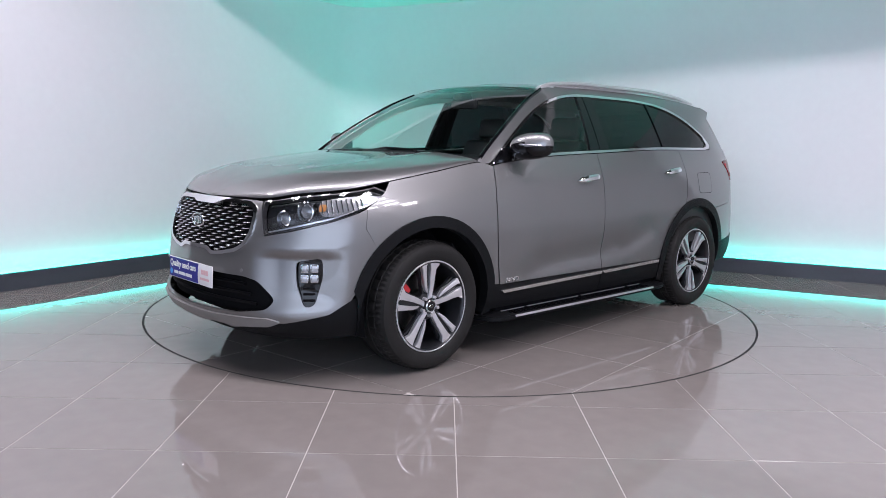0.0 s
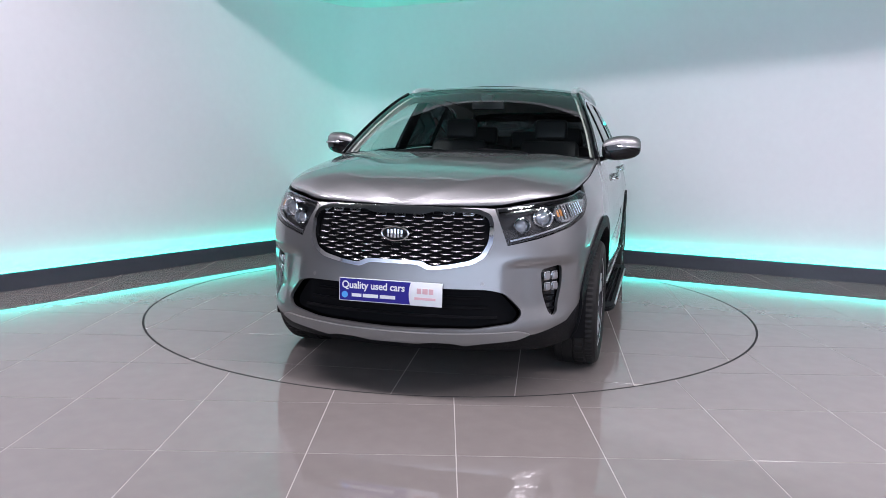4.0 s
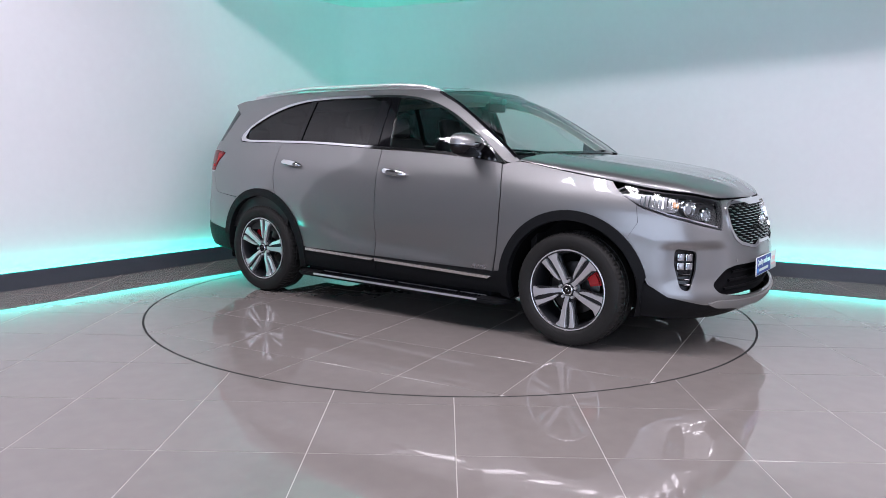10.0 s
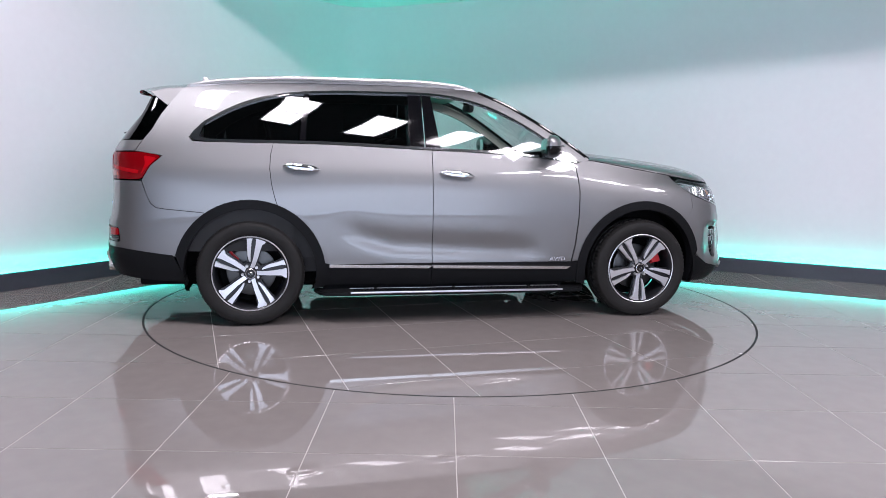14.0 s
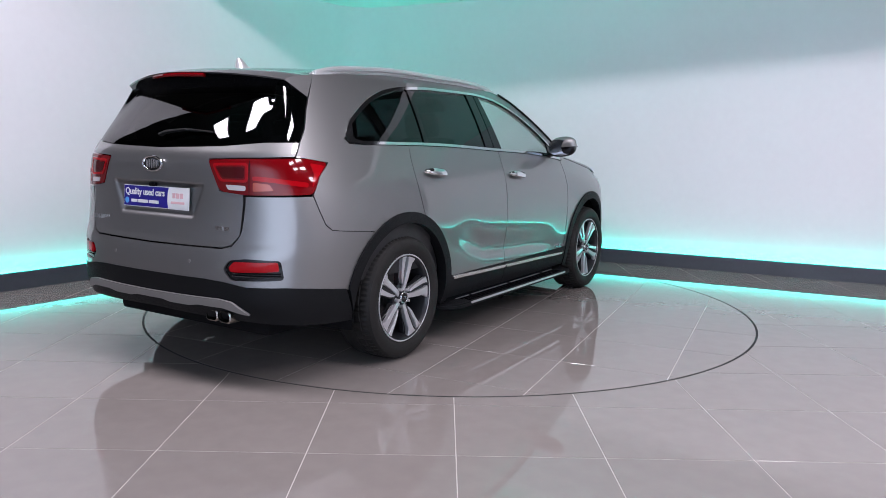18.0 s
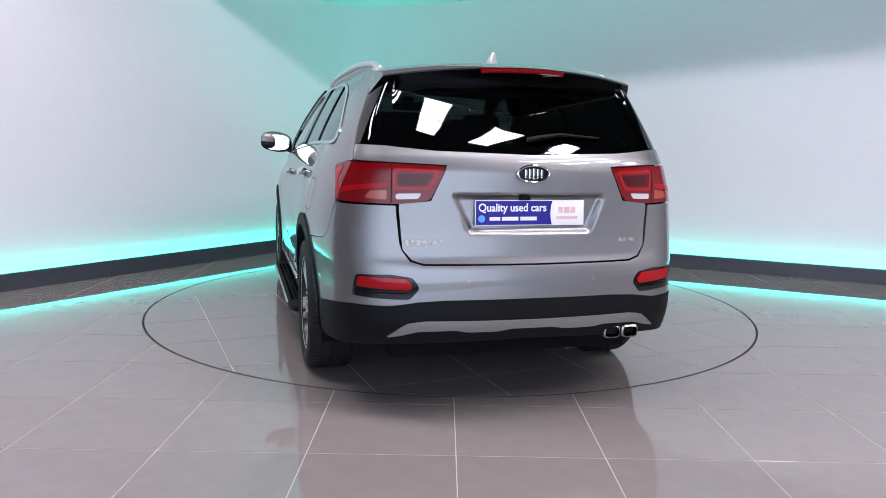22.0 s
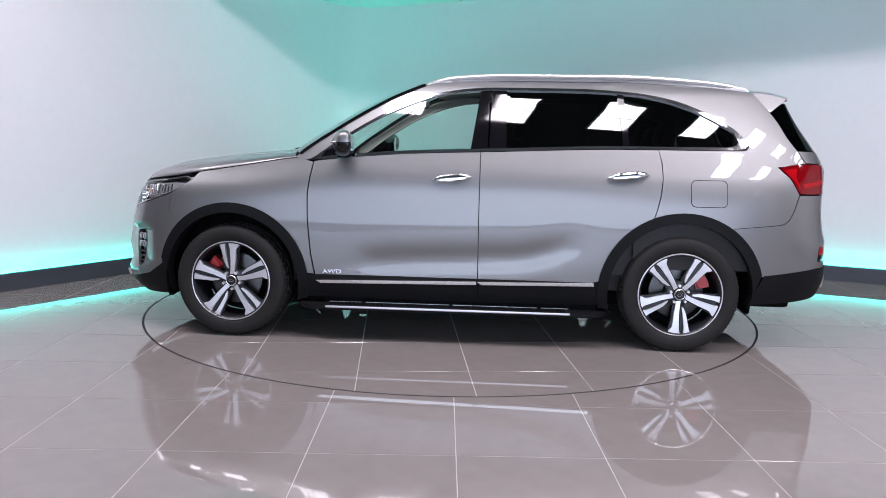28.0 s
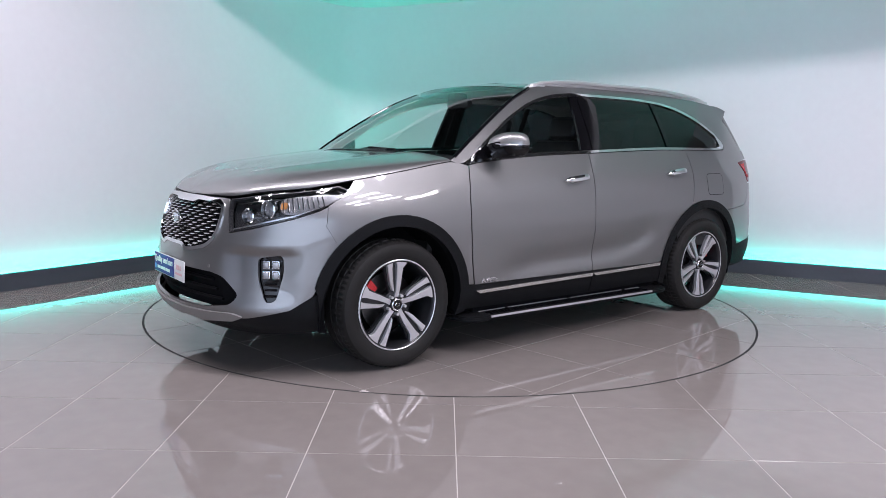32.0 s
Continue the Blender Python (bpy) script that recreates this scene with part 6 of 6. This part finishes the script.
        bmesh.ops.bevel(bm, geom=[e for e in bm.edges if abs(e.verts[0].co.z - e.verts[1].co.z) < 1e-5], offset=0.008, segments=2, affect="EDGES")
        st = part("side_step", bm, M_PLASTIC, car, "black running board with silver edging", loc=OFF)
        bm = bmesh.new()
        add_box(bm, (0.02, s * 0.985, 0.225), (1.50, 0.012, 0.014), 0.005)
        add_box(bm, (0.02, s * 0.865, 0.232), (1.50, 0.012, 0.006), 0.002)
        part("step_edging", bm, M_ALLOY, st, "bright silver edging")
        bm = bmesh.new()
        for k in range(60):
            for j in range(3):
                add_box(bm, (-0.70 + 1.46 * (k + 0.5 * (j % 2)) / 60, s * (0.895 + 0.027 * j), 0.234), (0.012, 0.018, 0.004))
        part("step_studs", bm, M_GLOSSBLACK, st)
        for x in (-0.55, 0.0, 0.55):
            bm = bmesh.new()
            add_tube(bm, [(x, s * 0.62, 0.29), (x, s * 0.76, 0.235), (x, s * 0.92, 0.222)], 0.015, 8)
            part("step_bracket", bm, M_BLACK, st)
        # all-wheel-drive letters on the front doors
        me = text_mesh("AWD", 0.052)
        p = skin(0.62, 0.415, 0.001) if s > 0 else skin(0.62, 0.415, 0.001)
        turn = Matrix(((-1, 0, 0, 0), (0, 0, 1, 0), (0, 1, 0, 0), (0, 0, 0, 1))) if s > 0 else Matrix(((1, 0, 0, 0), (0, 0, -1, 0), (0, 1, 0, 0), (0, 0, 0, 1)))
        xo = 0.80 if s > 0 else 0.685
        q = skin(0.74, 0.432, 0.003)
        me.transform(Matrix.Translation((xo, q.y * s, 0.434)) @ turn @ Matrix.Diagonal((0.92, 0.72, 2, 1)))
        me.materials.clear()
        part("drive_letters", me, M_GRILLE, car, "chrome drive letters", loc=OFF)
    # fuel flap: its gap on the left quarter
    flap = rounded([(-1.42, 0.885), (-1.635, 0.885), (-1.635, 1.045), (-1.42, 1.045)], 0.035, 5)
    inner = rounded([(-1.4235, 0.8885), (-1.6315, 0.8885), (-1.6315, 1.0415), (-1.4235, 1.0415)], 0.033, 5)
    body("fuel_flap", [inner], M_PAINT, both=False, lift=0.0012, depth=0.002)
    body("fuel_flap_gap", [flap, inner], M_BLACK, both=False, lift=0.0006, depth=0.0, step=0.02)
    # shark fin aerial
    bm = bmesh.new()
    rows = []
    for t in [k / 8 for k in range(9)]:
        z = 1.628 + 0.072 * t
        x0, x1 = -1.63 - 0.105 * t ** 0.8, -1.785 + 0.02 * t
        w = 0.030 * (1 - t) ** 0.7 + 0.004
        cx, hx = (x0 + x1) / 2, (x0 - x1) / 2
        rows.append([(cx + hx * math.cos(a), w * math.sin(a), z) for a in [2 * math.pi * k / 16 for k in range(17)]])
    bm = grid_mesh(rows)
    bmesh.ops.recalc_face_normals(bm, faces=bm.faces[:])
    part("aerial_fin", bm, M_SATIN, car, "silver shark fin aerial", loc=OFF)
    # front wipers
    for y0, y1, x1, z1 in ((-0.06, -0.58, 0.975, 1.165), (0.44, -0.02, 1.095, 1.180)):
        bm = bmesh.new()
        add_tube(bm, [(1.12 - 0.06 * abs(y0), y0, 1.175), (1.11 - 0.1 * abs(y0), y0 - 0.06, 1.190), (x1 + 0.01, (y0 + y1) / 2 - 0.05, z1 + 0.022), (x1 - 0.03, y1, z1 + 0.012)], [0.012, 0.011, 0.008, 0.005], 7)
        part("wiper", bm, M_BLACK, car, loc=OFF, label="black windscreen wiper")


def build_room_fittings():
    # a small metal bracket where the left skirting ends, and a ceiling sensor
    e = new("wall_bracket")
    p = CORNER + (LEFT_END - CORNER).normalized() * 0.06
    bm = bmesh.new()
    add_box(bm, (p.x + 0.06, p.y - 0.10, 0.10), (0.09, 0.05, 0.05), 0.006)
    part("plate", bm, M_STEEL, e)
    bm = bmesh.new()
    add_cyl(bm, (p.x + 0.03, p.y - 0.13, 0.115), (p.x + 0.12, p.y - 0.13, 0.115), 0.012, 0.012, 12)
    part("pipe", bm, M_SATIN, e)
    bm = bmesh.new()
    add_box(bm, (p.x + 0.06, p.y - 0.10, 0.0375), (0.05, 0.03, 0.075), 0.004)
    part("post", bm, M_STEEL, e)
    tagged(e, "small grey metal bracket standing at the end of a skirting board", "bracket")
    e = new("ceiling_sensor")
    bm = bmesh.new()
    add_cyl(bm, (0.06, 2.85, BAY_Z - 0.02), (0.06, 2.85, BAY_Z), 0.05, 0.05, 24)
    part("base", bm, M_FRAME, e)
    bm = bmesh.new()
    add_cyl(bm, (0.06, 2.85, BAY_Z - 0.04), (0.06, 2.85, BAY_Z - 0.02), 0.02, 0.035, 16)
    part("head", bm, M_STEEL, e)
    tagged(e, "small white and grey sensor fixed under the ceiling", "sensor")


build_room_fittings()
# a little darker than the body, for the shade in the handle cups
M_CUP_SHADE = mat("handle_cup_shade", (0.20, 0.20, 0.205), 0.4, metal=0.75, coat=1.0)
build_wheels()
build_cabin()
build_fittings()


# ---------------- the turn ----------------
TURN = [(0.0, -136.5), (0.5, -136.5), (1.0, -135.39), (1.5, -132.63), (2.0, -128.03), (2.5, -122.57), (3.0, -116.87), (3.5, -111.01), (4.0, -105.07), (4.5, -99.11), (5.0, -93.04), (5.5, -87.19), (6.0, -81.2), (6.5, -75.41), (7.0, -69.51), (7.5, -63.74), (8.0, -57.89), (8.5, -52.12), (9.0, -46.31), (9.5, -40.64), (10.0, -34.9), (10.5, -29.15), (11.0, -23.4), (11.5, -17.63), (12.0, -11.84), (12.5, -6.05), (13.0, -0.25), (13.5, 5.54), (14.0, 11.35), (14.5, 17.17), (15.0, 23.0), (15.5, 28.84), (16.0, 34.7), (16.5, 40.56), (17.0, 46.49), (17.5, 52.33), (18.0, 58.24), (18.5, 64.09), (19.0, 70.09), (19.5, 75.92), (20.0, 82.0), (20.5, 87.92), (21.0, 93.95), (21.5, 99.85), (22.0, 105.87), (22.5, 111.7), (23.0, 117.75), (23.5, 123.55), (24.0, 129.55), (24.5, 135.32), (25.0, 141.19), (25.5, 146.94), (26.0, 152.77), (26.5, 158.64), (27.0, 164.53), (27.5, 170.42), (28.0, 176.29), (28.5, 182.03), (29.0, 187.76), (29.5, 193.44), (30.0, 199.14), (30.5, 204.81), (31.0, 210.7), (31.5, 214.78), (32.0, 217.57)]


def motions():
    rows = [(t, pose(0, 0, 0, 0, 0, a)) for t, a in TURN]
    walk(turntable, rows)
    walk(car, rows)


motions()
